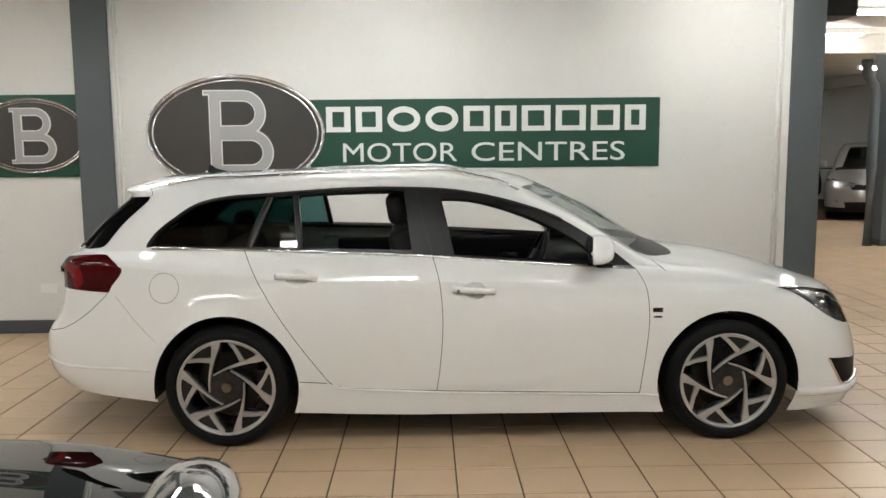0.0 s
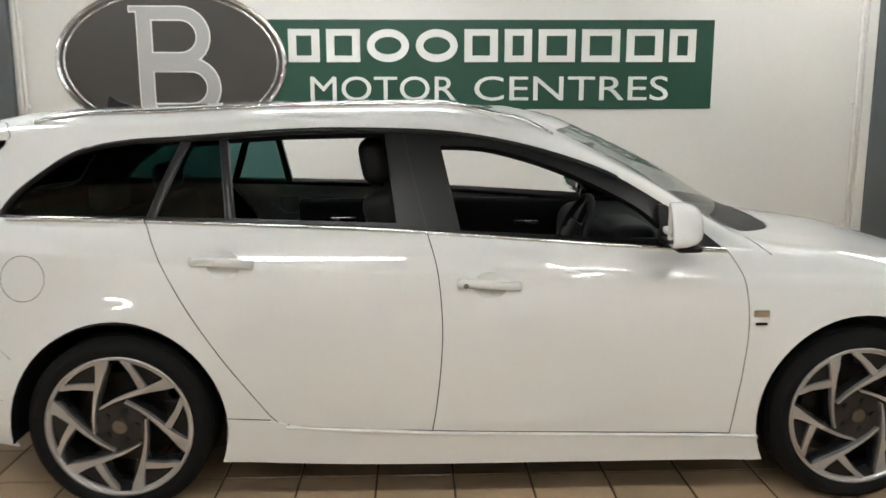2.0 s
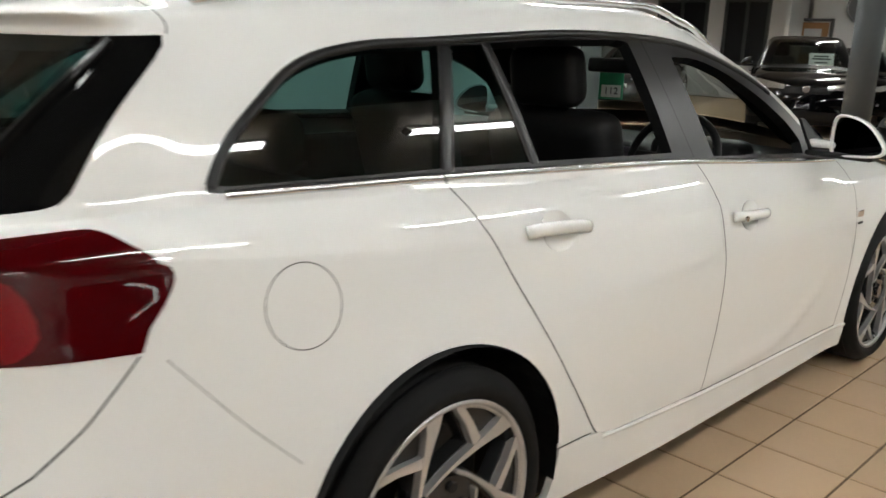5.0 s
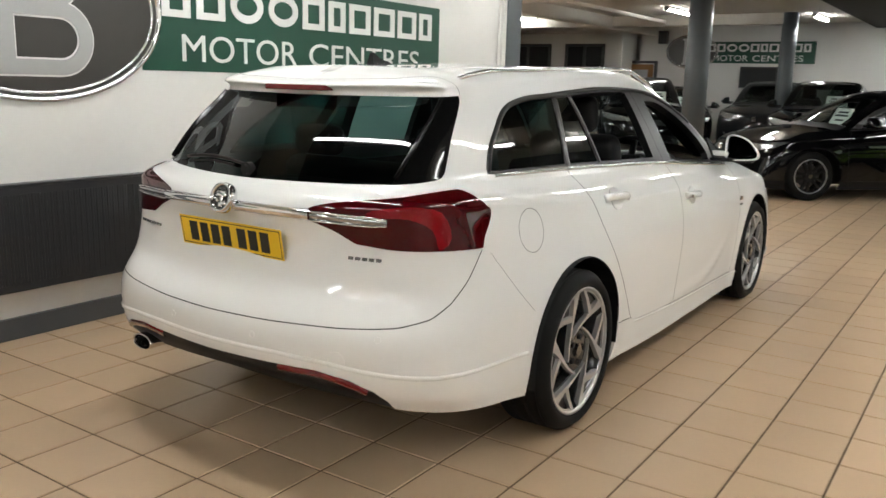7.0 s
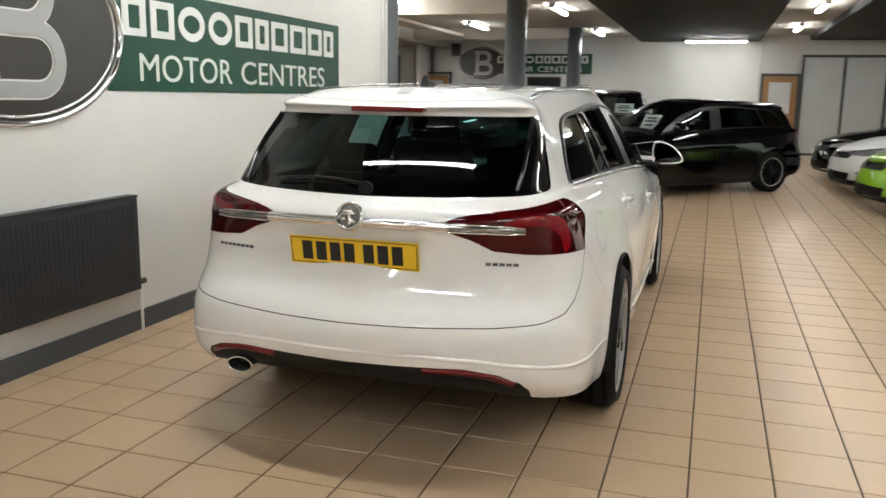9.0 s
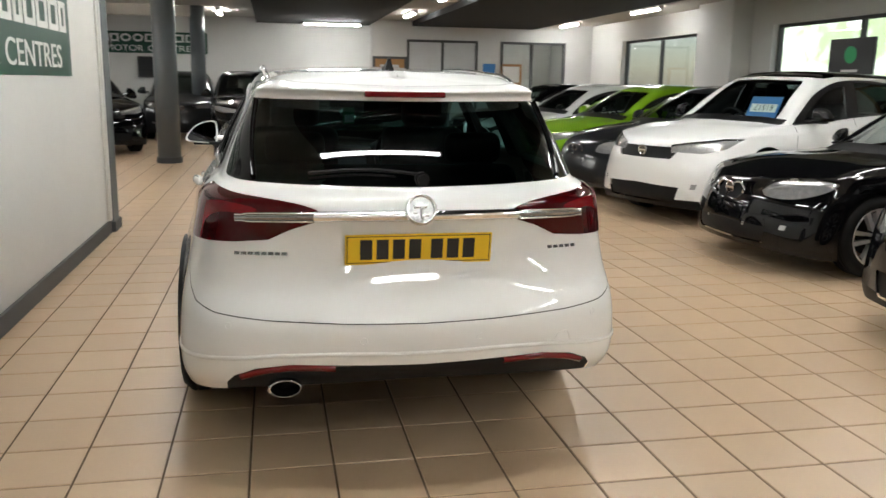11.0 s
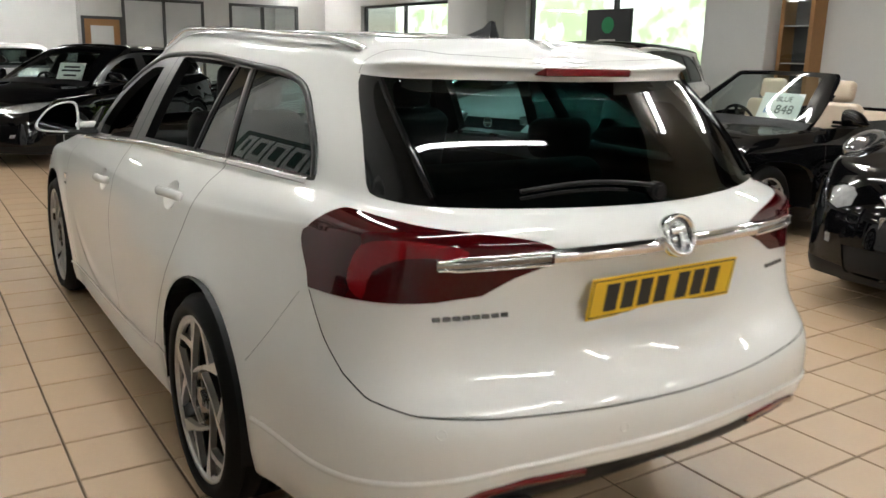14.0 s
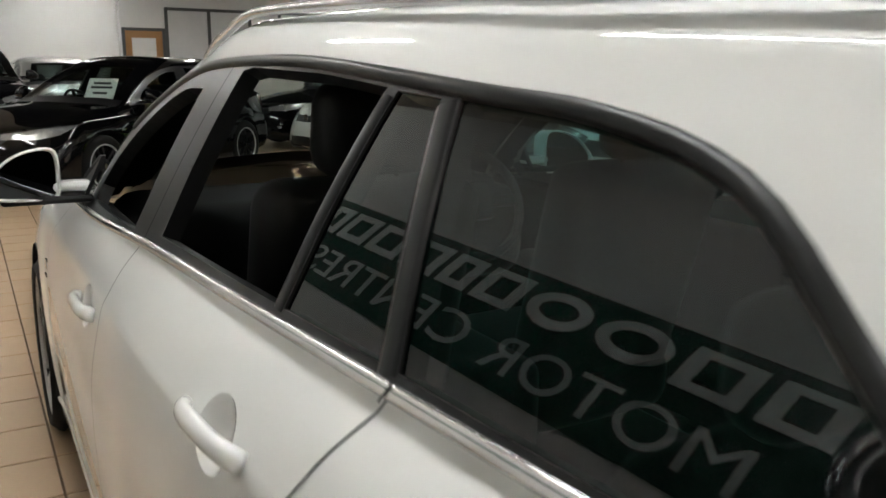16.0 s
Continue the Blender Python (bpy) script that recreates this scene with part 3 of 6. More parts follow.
part("leaf", boxes([(20.70, 20.745, 6.55, 7.3, 0.01, 1.3), (20.70, 20.745, 6.55, 6.7, 1.3, 2.05), (20.70, 20.745, 7.15, 7.3, 1.3, 2.05), (20.70, 20.745, 6.7, 7.15, 1.9, 2.05)]), M_WOOD, door2)
part("pane", boxes([(20.72, 20.73, 6.7, 7.15, 1.3, 1.9)]), M_PAINTEDPANE, door2)
part("door_handle", boxes([(20.65, 20.7, 7.16, 7.27, 1.0, 1.03)], 0.008), M_SATIN, door2)
speaker = tagged(empty("wall_speaker"), "black loudspeaker bracketed high on the wall", "loudspeaker")
part("cabinet", boxes([(20.52, 20.72, 6.15, 6.4, 2.62, 2.98)], 0.015), M_BLACKBOX, speaker)
part("bracket", boxes([(20.7, 20.802, 6.24, 6.3, 2.74, 2.86)]), M_FRAME, speaker)
monitor = tagged(empty("ceiling_heater"), "black heater box hung under the ceiling", "heater")
part("cabinet", boxes([(4.72, 5.1, 2.5, 2.95, 2.78, 3.12)], 0.02), M_BLACKBOX, monitor)
part("hanger", boxes([(4.88, 4.92, 2.7, 2.74, 3.1, CEIL + 0.01)]), M_FRAME, monitor)
screen_far = tagged(empty("wall_screen"), "dark flat screen on the far wall", "screen")
part("screen_panel", boxes([(XE - 0.06, XE - 0.003, 3.1, 4.1, 1.45, 2.02)], 0.01), M_BLACKBOX, screen_far)
part("screen_glass", boxes([(XE - 0.064, XE - 0.058, 3.14, 4.06, 1.49, 1.98)]), M_GLOSSTRIM, screen_far)

# ---- south wall with its shop windows ----
openings = [(6.3, 11.05, 0.55, 2.62), (13.9, 18.2, 0.55, 2.62)]
walls, last = [], XW - 0.2
for x0, x1, z0, z1 in sorted(openings):
    walls += [(last, x0, YS - 0.25, YS, 0, CEIL), (x0, x1, YS - 0.25, YS, 0, z0), (x0, x1, YS - 0.25, YS, z1, CEIL)]
    last = x1
walls.append((last, XE + 3.8, YS - 0.25, YS, 0, CEIL))
tagged(part("wall_south", boxes(walls), M_WALL), "white painted window wall", "wall", kind="structure")
for i, (x0, x1, z0, z1) in enumerate(openings):
    w = tagged(empty("shop_window_%d" % (i + 1)), "large shop window with slim dark frame, bright daylight outside", "window", kind="structure")
    xm = (x0 + x1) / 2
    part("window_frame", boxes([(x0, x1, YS - 0.2, YS - 0.12, z0, z0 + 0.06), (x0, x1, YS - 0.2, YS - 0.12, z1 - 0.06, z1), (x0, x0 + 0.06, YS - 0.2, YS - 0.12, z0 + 0.06, z1 - 0.06),
                                (x1 - 0.06, x1, YS - 0.2, YS - 0.12, z0 + 0.06, z1 - 0.06), (xm - 0.035, xm + 0.035, YS - 0.2, YS - 0.12, z0 + 0.06, z1 - 0.06)]), M_FRAME, w)
    part("window_sill", boxes([(x0, x1, YS - 0.11, YS + 0.06, z0 - 0.03, z0 + 0.004)], 0.008), M_FITTING, w)
    for a, b in ((x0 + 0.06, xm - 0.035), (xm + 0.035, x1 - 0.06)):
        pane = part("pane", boxes([(a, b, YS - 0.165, YS - 0.16, z0 + 0.06, z1 - 0.06)]), M_PANE, w)
        pane.visible_shadow = False
for x0, x1 in ((11.75, 13.2), (5.1, 6.2)):
    block("pier", x0, x1, YS, YS + 0.45, 0, CEIL, M_WALL, "white painted pier between the windows", "pier", 0.015)
backdrop = tagged(part("backdrop", boxes([(-60, 80, -45.2, -45, -1, 26)]), M_BACKDROP), "hazy bright daylight street outside", "backdrop", kind="structure")
# hanging screen in the window, glass cabinet, ledge
tv = tagged(empty("window_poster"), "black display board with a green emblem in the window", "display board")
part("board", boxes([(8.05, 9.15, YS + 0.05, YS + 0.1, 1.6, 2.25)], 0.01), M_BLACKBOX, tv)
part("emblem", prism(ellipse(8.6, 1.98, 0.15, 0.14, 32), 0.004), mat("green_emblem", (0.02, 0.35, 0.12), 0.5, grain=0.1), tv, "plain green emblem")
tv.children[1].location = (0, YS + 0.102, 0)
part("caption_bar", boxes([(8.4, 8.8, YS + 0.1, YS + 0.104, 1.7, 1.74)]), M_SIGNWHITE, tv)
part("stand", boxes([(8.56, 8.64, YS + 0.06, YS + 0.09, 0.0, 1.6), (8.3, 8.9, YS + 0.0, YS + 0.3, 0.0, 0.03)]), M_FRAME, tv)
cab = tagged(empty("display_cabinet"), "tall wood-framed glass display cabinet against the wall", "cabinet")
part("frame", boxes([(4.50, 4.56, -8.98, -8.70, 0, 2.6), (4.95, 5.01, -8.98, -8.70, 0, 2.6), (4.56, 4.95, -8.98, -8.70, 2.5, 2.6), (4.56, 4.95, -8.98, -8.70, 0, 0.4)]), M_WOOD, cab)
part("back", boxes([(4.56, 4.95, -8.98, -8.96, 0.4, 2.5)]), M_FRAME, cab)
for z in (0.9, 1.4, 1.9):
    part("shelf", boxes([(4.56, 4.95, -8.96, -8.72, z, z + 0.015)]), M_FITTING, cab)
part("pane", boxes([(4.56, 4.95, -8.712, -8.708, 0.4, 2.5)]), M_PANE, cab)


# ---- car bodies ----
# A shell is swept over levels; each level is a plan outline from the rear centre round the flank to the front centre.
class Level:
    def __init__(self, z, rear, w, front, mid=1.15):
        self.z, self.rear, self.w, self.front, self.mid = z, rear, w, front, mid

    def outline(self, nr, nc, ns):
        """Points (x, y, z, s): s counts 0-1 rear, 1-2 corner, 2-4 flank, 4-5 corner, 5-6 front."""
        xr, x1, y1, x2, y2 = self.rear
        x3, y3, x4, y4, xf = self.front
        zr, za, zm, zb, zf = self.z
        w, xm = self.w, self.mid
        m2, m3 = 2 * (w - y2) / (xm - x2), -2 * (w - y3) / (x3 - xm)
        out = []

        def corner(p, tp, q, tq, n, s0):
            d = math.hypot(q[0] - p[0], q[1] - p[1]) * 0.42
            tp, tq = Vector(tp).normalized() * d, Vector(tq).normalized() * d
            a, b, c, e = Vector(p), Vector(p) + tp, Vector(q) - tq, Vector(q)
            for k in range(n):
                t = k / n
                v = a * (1 - t) ** 3 + b * 3 * t * (1 - t) ** 2 + c * 3 * t * t * (1 - t) + e * t ** 3
                out.append((v.x, v.y, None, s0 + t))
        for k in range(nr):
            t = k / nr
            out.append((xr + (x1 - xr) * t * t, y1 * t, None, t))
        corner((x1, y1), (2 * (x1 - xr) / y1, 1), (x2, y2), (1, m2), nc, 1)
        for k in range(ns):
            t = k / ns
            x = lerp(x2, xm, t)
            out.append((x, w - (w - y2) * ((xm - x) / (xm - x2)) ** 2, None, 2 + t))
        for k in range(ns):
            t = k / ns
            x = lerp(xm, x3, t)
            out.append((x, w - (w - y3) * ((x - xm) / (x3 - xm)) ** 2, None, 3 + t))
        corner((x3, y3), (1, m3), (x4, y4), (2 * (xf - x4) / y4, -1), nc, 4)
        for k in range(nr + 1):
            t = 1 - k / nr
            out.append((xf - (xf - x4) * t * t, y4 * t, None, 6 - t))
        zc = lambda s: float(np.interp(s, (0, 1, 2), (0, 0.35, 1)))
        res = []
        for x, y, _, s in out:
            if s <= 2:
                z = lerp(zr, za, zc(s) ** 1.3)
            elif s >= 4:
                z = lerp(zf, zb, zc(6 - s) ** 1.3)
            else:
                a, b = (za, zm) if s < 3 else (zb, zm)
                t = s - 2 if s < 3 else 4 - s
                z = b - (b - a) * (1 - t) ** 2
            res.append((x, y, z, s))
        return res


LEVELS = [
    Level((0.375, 0.275, 0.165, 0.15, 0.19), (-1.075, -1.005, 0.56, -0.60, 0.835), 0.872, (3.15, 0.845, 3.53, 0.62, 3.66)),
    Level((0.43, 0.35, 0.275, 0.255, 0.27), (-1.13, -1.06, 0.56, -0.66, 0.852), 0.886, (3.15, 0.868, 3.58, 0.62, 3.75)),
    Level((0.505, 0.455, 0.43, 0.42, 0.40), (-1.155, -1.08, 0.565, -0.69, 0.855), 0.902, (3.12, 0.88, 3.58, 0.60, 3.76)),
    Level((0.60, 0.60, 0.60, 0.58, 0.55), (-1.152, -1.072, 0.57, -0.69, 0.845), 0.910, (3.07, 0.885, 3.53, 0.60, 3.73)),
    Level((0.71, 0.725, 0.735, 0.71, 0.66), (-1.088, -0.998, 0.58, -0.66, 0.822), 0.907, (3.02, 0.875, 3.47, 0.58, 3.68)),
    Level((0.86, 0.855, 0.85, 0.82, 0.75), (-1.036, -0.955, 0.60, -0.63, 0.797), 0.888, (2.97, 0.85, 3.39, 0.56, 3.59)),
    Level((0.96, 0.990, 0.900, 0.862, 0.81), (-1.062, -0.955, 0.60, -0.59, 0.775), 0.876, (2.87, 0.81, 3.24, 0.55, 3.44)),
    Level((1.01, 1.028, 0.975, 0.925, 0.93), (-1.045, -0.935, 0.60, -0.56, 0.752), 0.835, (2.58, 0.775, 2.85, 0.52, 3.02)),
    Level((1.05, 1.068, 1.03, 0.957, 1.02), (-1.000, -0.866, 0.550, -0.51, 0.700), 0.795, (2.28, 0.75, 2.38, 0.5, 2.52)),
    Level((1.20, 1.215, 1.225, 1.19, 1.24), (-0.866, -0.742, 0.528, -0.43, 0.638), 0.705, (1.90, 0.675, 1.99, 0.42, 2.12)),
    Level((1.345, 1.36, 1.39, 1.37, 1.405), (-0.690, -0.588, 0.500, -0.33, 0.560), 0.612, (1.50, 0.588, 1.66, 0.36, 1.76)),
    Level((1.382, 1.415, 1.46, 1.43, 1.44), (-0.722, -0.628, 0.478, -0.37, 0.514), 0.545, (1.40, 0.515, 1.56, 0.3, 1.66)),
    Level((1.405, 1.45, 1.488, 1.462, 1.462), (-0.64, -0.60, 0.34, -0.46, 0.385), 0.42, (1.30, 0.38, 1.46, 0.2, 1.56)),
    Level((1.428, 1.462, 1.503, 1.48, 1.475), (-0.56, -0.54, 0.0005, -0.46, 0.0006), 0.0008, (1.30, 0.0006, 1.40, 0.0005, 1.48)),
]


def catmull(a, b, c, d, t):
    return 0.5 * (2 * b + (c - a) * t + (2 * a - 5 * b + 4 * c - d) * t * t + (3 * b - a - 3 * c + d) * t ** 3)


SHOULDER, BELT = 6, 8


def shell(levels, nr, nc, ns, steps, warp=None):
    """Faces of the left half (y > 0): lists of vertices (x, y, z, nx, ny, nz, s, v)."""
    rows = [np.array(l.outline(nr, nc, ns)) for l in levels]
    grid, vs = [], []
    # the shoulder breaks sharply along the doors and softens ahead of them; the glass stands on a break at the belt
    along = rows[0][:, 3]
    creases = [(SHOULDER, np.interp(along, (1.6, 1.9, 3.2, 3.9), (0.0, 1.0, 1.0, 0.3))[:, None]), (BELT, np.interp(along, (4.2, 4.6), (1.0, 0.0))[:, None])]
    for i in range(len(rows) - 1):
        a, b, c, d = rows[max(i - 1, 0)], rows[i], rows[i + 1], rows[min(i + 2, len(rows) - 1)]
        for line, sharp in creases:
            if i == line - 1:
                d = sharp * (2 * c - b) + (1 - sharp) * d
            elif i == line:
                a = sharp * (2 * b - c) + (1 - sharp) * a
        for k in range(steps):
            grid.append(catmull(a, b, c, d, k / steps))
            vs.append(i + k / steps)
    grid.append(rows[-1])
    vs.append(len(rows) - 1)
    g = np.array(grid)
    p = g[:, :, :3].copy()
    # flared wheel arches, and the scooped ridge low in the front door
    low = 0.335 + 0.62 * np.maximum(p[:, :, 0] - 1.50, 0) ** 2
    fade = np.clip((p[:, :, 0] - 0.95) / 0.35, 0, 1) * np.clip((2.12 - p[:, :, 0]) / 0.3, 0, 1)
    p[:, :, 1] += np.where(p[:, :, 1] > 0.6, 0.007 * fade * np.exp(-((p[:, :, 2] - low) / 0.035) ** 2), 0)
    for cx in (0.0, 2.737):
        r = np.hypot(p[:, :, 0] - cx, p[:, :, 2] - 0.335)
        p[:, :, 1] += np.where(p[:, :, 1] > 0.6, 0.012 * np.exp(-((r - 0.37) / 0.09) ** 2), 0)
    du, dv = np.gradient(p, axis=1), np.gradient(p, axis=0)
    du[:, 0] = np.array((0, 1, 0))
    du[:, -1] = np.array((0, -1, 0))
    nrm = np.cross(dv, du)
    nrm /= np.maximum(np.linalg.norm(nrm, axis=2, keepdims=True), 1e-9)
    mid = nrm[p.shape[0] // 4, p.shape[1] // 2]
    if mid[1] < 0:
        nrm = -nrm
    nrm[-1] = np.array((0, 0, 1))
    V = [[(*p[i, j], *nrm[i, j], g[i, j, 3], vs[i]) for j in range(p.shape[1])] for i in range(p.shape[0])]
    return [[V[i][j], V[i][j + 1], V[i + 1][j + 1], V[i + 1][j]] for i in range(p.shape[0] - 1) for j in range(p.shape[1] - 1)]


def XZ(v):
    return v[0], v[2]


def YZ(v):
    return v[1], v[2]


def SZ(v):
    return v[6], v[2]



def inside(px, py, poly):
    hit, j = False, len(poly) - 1
    for i in range(len(poly)):
        (xi, yi), (xj, yj) = poly[i], poly[j]
        if (yi > py) != (yj > py) and px < (xj - xi) * (py - yi) / (yj - yi) + xi:
            hit = not hit
        j = i
    return hit


def touches(a, b, pts):
    """Whether the segment a-b crosses the convex outline pts."""
    lo, hi = 0.0, 1.0
    area = sum(p[0] * q[1] - q[0] * p[1] for p, q in zip(pts, pts[1:] + pts[:1]))
    sg = 1 if area > 0 else -1
    for p, q in zip(pts, pts[1:] + pts[:1]):
        ex, ey = q[0] - p[0], q[1] - p[1]
        da = sg * (ex * (a[1] - p[1]) - ey * (a[0] - p[0]))
        db = sg * (ex * (b[1] - p[1]) - ey * (b[0] - p[0]))
        if da < 0 and db < 0:
            return False
        if da * db < 0:
            t = da / (da - db)
            if da < 0:
                lo = max(lo, t)
            else:
                hi = min(hi, t)
    return lo < hi


def cut(faces, poly, proj, ok):
    """Splits the faces along the outline: (inside, outside)."""
    x0, x1 = min(p[0] for p in poly), max(p[0] for p in poly)
    y0, y1 = min(p[1] for p in poly), max(p[1] for p in poly)
    ins, outs = [], []
    segs = list(zip(poly, poly[1:] + poly[:1]))
    for f in faces:
        pts = [proj(v) for v in f]
        if not ok(f[0]) or max(p[0] for p in pts) < x0 or min(p[0] for p in pts) > x1 or max(p[1] for p in pts) < y0 or min(p[1] for p in pts) > y1:
            outs.append(f)
            continue
        pieces = [f]
        for a, b in segs:
            nxt = []
            for g in pieces:
                q = [proj(v) for v in g]
                if not touches(a, b, q):
                    nxt.append(g)
                    continue
                ex, ey = b[0] - a[0], b[1] - a[1]
                d = [ex * (p[1] - a[1]) - ey * (p[0] - a[0]) for p in q]
                e = 1e-9
                if all(t >= -e for t in d) or all(t <= e for t in d):
                    nxt.append(g)
                    continue
                l, r = [], []
                for i in range(len(g)):
                    j = (i + 1) % len(g)
                    if d[i] >= 0:
                        l.append(g[i])
                    if d[i] <= 0:
                        r.append(g[i])
                    if d[i] * d[j] < 0:
                        t = d[i] / (d[i] - d[j])
                        w = tuple(lerp(u, v, t) for u, v in zip(g[i], g[j]))
                        l.append(w)
                        r.append(w)
                nxt += [h for h in (l, r) if len(h) > 2]
            pieces = nxt
        for g in pieces:
            q = [proj(v) for v in g]
            c = (sum(p[0] for p in q) / len(q), sum(p[1] for p in q) / len(q))
            (ins if inside(*c, poly) else outs).append(g)
    return ins, outs


def sheet(name, faces, material, parent, side=1, both=False, lift=0.0, label="", warp=None, depth=0.0):
    """Links faces of the shell as one smooth mesh; side -1 mirrors it to the right; depth folds its open edge inwards."""
    index, co, nm, polys = {}, [], [], []
    for sg in ((1, -1) if both else (side,)):
        for f in faces:
            idx = []
            for v in f:
                y = v[1] * sg
                key = (round(v[0], 5), round(y, 5), round(v[2], 5))
                if key not in index:
                    index[key] = len(co)
                    n = Vector((v[3], v[4] * sg if abs(y) > 1e-5 else 0.0, v[5])).normalized()
                    co.append(Vector((v[0] + n.x * lift, y + n.y * lift, v[2] + n.z * lift)))
                    nm.append(n)
                if not idx or idx[-1] != index[key]:
                    idx.append(index[key])
            if len(idx) > 1 and idx[0] == idx[-1]:
                idx.pop()
            if len(set(idx)) > 2:
                polys.append(idx if sg > 0 else idx[::-1])
    if depth:
        use = {}
        for p in polys:
            for a, b in zip(p, p[1:] + p[:1]):
                use.setdefault((min(a, b), max(a, b)), []).append((a, b))
        inner = {}
        for k, d in use.items():
            if len(d) == 1:
                a, b = d[0]
                for i in (a, b):
                    if i not in inner:
                        inner[i] = len(co)
                        co.append(co[i] - nm[i] * depth)
                        nm.append(nm[i])
                polys.append([b, a, inner[a], inner[b]])
    if warp:
        turned, e = [], 0.004
        for c, n in zip(co, nm):
            u = n.orthogonal().normalized()
            v = n.cross(u)
            turned.append((warp(c + u * e) - warp(c - u * e)).cross(warp(c + v * e) - warp(c - v * e)).normalized())
        co, nm = [warp(c) for c in co], turned
    me = bpy.data.meshes.new(name)
    me.from_pydata([tuple(c) for c in co], [], polys)
    me.materials.append(material)
    me.polygons.foreach_set("use_smooth", [True] * len(me.polygons))
    me.update()
    # keep the true surface normal wherever the face lies in the surface
    if sum(p.normal.dot(nm[p.vertices[0]]) for p in me.polygons) < 0:
        me.flip_normals()
    loops = []
    for p in me.polygons:
        for li in p.loop_indices:
            n = nm[me.loops[li].vertex_index]
            loops.append(n if abs(p.normal.dot(n)) > 0.5 else p.normal)
    me.normals_split_custom_set(loops)
    ob = new(name, me)
    ob.parent = parent
    if label:
        ob["label"] = label
    return ob


def flank(v):
    return v[1] > 0.35 and v[4] > 0.12


def tail(v):
    return v[0] < -0.25 and v[3] < -0.05


def nose(v):
    return v[0] > 1.2 and v[6] > 3.3


def anyface(v):
    return True


def smooth_line(pts, n=6, closed=False):
    """More points on a smooth line through the given ones."""
    out, k = [], len(pts)
    for i in range(k if closed else k - 1):
        g = [pts[(i + d) % k] if closed else pts[min(max(i + d, 0), k - 1)] for d in (-1, 0, 1, 2)]
        for j in range(n):
            out.append(tuple(catmull(*(np.array(q, float) for q in g), j / n)))
    if not closed:
        out.append(tuple(pts[-1]))
    return [tuple(float(c) for c in p) for p in out]


def circle(cx, cz, r, n=40):
    return [(cx + r * math.cos(2 * math.pi * k / n), cz + r * math.sin(2 * math.pi * k / n)) for k in range(n)]


from mathutils.bvhtree import BVHTree


def tree_of(faces):
    co, polys = [], []
    for f in faces:
        polys.append(list(range(len(co), len(co) + len(f))))
        co += [v[:3] for v in f]
    return BVHTree.FromPolygons(co, polys)


def on_flank(tree, x, z):
    """Place and normal of the flank at (x, z) on the left side."""
    p, n, _, _ = tree.ray_cast(Vector((x, 3, z)), Vector((0, -1, 0)))
    return (p, n if n.y > 0 else -n) if p else (Vector((x, 0.8, z)), Vector((0, 1, 0)))


def on_tail(tree, y, z):
    p, n, _, _ = tree.ray_cast(Vector((-4, abs(y), z)), Vector((1, 0, 0)))
    if not p:
        return Vector((-1, y, z)), Vector((-1, 0, 0))
    n = n if n.x < 0 else -n
    return (p, n) if y >= 0 else (Vector((p.x, -p.y, p.z)), Vector((n.x, -n.y, n.z)))


def on_top(tree, x, y):
    p, n, _, _ = tree.ray_cast(Vector((x, abs(y), 4)), Vector((0, 0, -1)))
    if not p:
        return Vector((x, y, 1.4)), Vector((0, 0, 1))
    n = n if n.z > 0 else -n
    return (p, n) if y >= 0 else (Vector((p.x, -p.y, p.z)), Vector((n.x, -n.y, n.z)))


def on_round(tree, angle, z, cx=-0.40):
    """Place and normal where a level ray from the boot's middle leaves the shell; angle 180 is straight back, 90 to the left."""
    d = Vector((math.cos(radians(angle)), math.sin(radians(angle)), 0))
    flip = d.y < 0
    d.y = abs(d.y)
    p, n, _, _ = tree.ray_cast(Vector((cx, 0.001, z)) + d * 3, -d)
    if not p:
        p, n = Vector((cx, 0, z)) + d * 0.7, d
    n = n if n.dot(d) > 0 else -n
    return (p, n) if not flip else (Vector((p.x, -p.y, p.z)), Vector((n.x, -n.y, n.z)))


def at_sv(faces, s, v):
    """Place and normal of the shell at the line numbers (s, v)."""
    for f in faces:
        a, c = f[0], f[2]
        if a[6] <= s <= f[1][6] and a[7] <= v <= c[7] and f[1][6] > a[6]:
            t, u = (s - a[6]) / (f[1][6] - a[6]), (v - a[7]) / (c[7] - a[7])
            q = [lerp(lerp(f[0][i], f[1][i], t), lerp(f[3][i], f[2][i], t), u) for i in range(6)]
            return Vector(q[:3]), Vector(q[3:]).normalized()
    return Vector(faces[0][0][:3]), Vector((0, 0, 1))


def ribbon(name, places, width, material, parent, lift=0.0018, side=1, label="", depth=0.0):
    """A narrow strip that follows places (point, normal) on the shell."""
    bm = bmesh.new()
    rows = []
    for i, (p, n) in enumerate(places):
        a, b = places[max(i - 1, 0)][0], places[min(i + 1, len(places) - 1)][0]
        d = (b - a).normalized()
        s = d.cross(n).normalized() * width / 2
        q = p + n * lift
        pts = [q - s, q + s] if not depth else [p - s * 1.02 - n * 0.003, q - s, q - s * 0.6 + n * depth, q + s * 0.6 + n * depth, q + s, p + s * 1.02 - n * 0.003]
        rows.append([bm.verts.new((v.x, v.y * side, v.z)) for v in pts])
    for p, q in zip(rows, rows[1:]):
        for i in range(len(p) - 1):
            bm.faces.new((p[i], p[i + 1], q[i + 1], q[i]))
    bmesh.ops.recalc_face_normals(bm, faces=bm.faces)
    if bm.faces and sum(f.normal.dot(places[0][1] * (1 if side > 0 else 1)) for f in bm.faces[:4]) < 0 and side > 0:
        bmesh.ops.reverse_faces(bm, faces=bm.faces)
    return part(name, bm, material, parent, label, smooth=bool(depth))


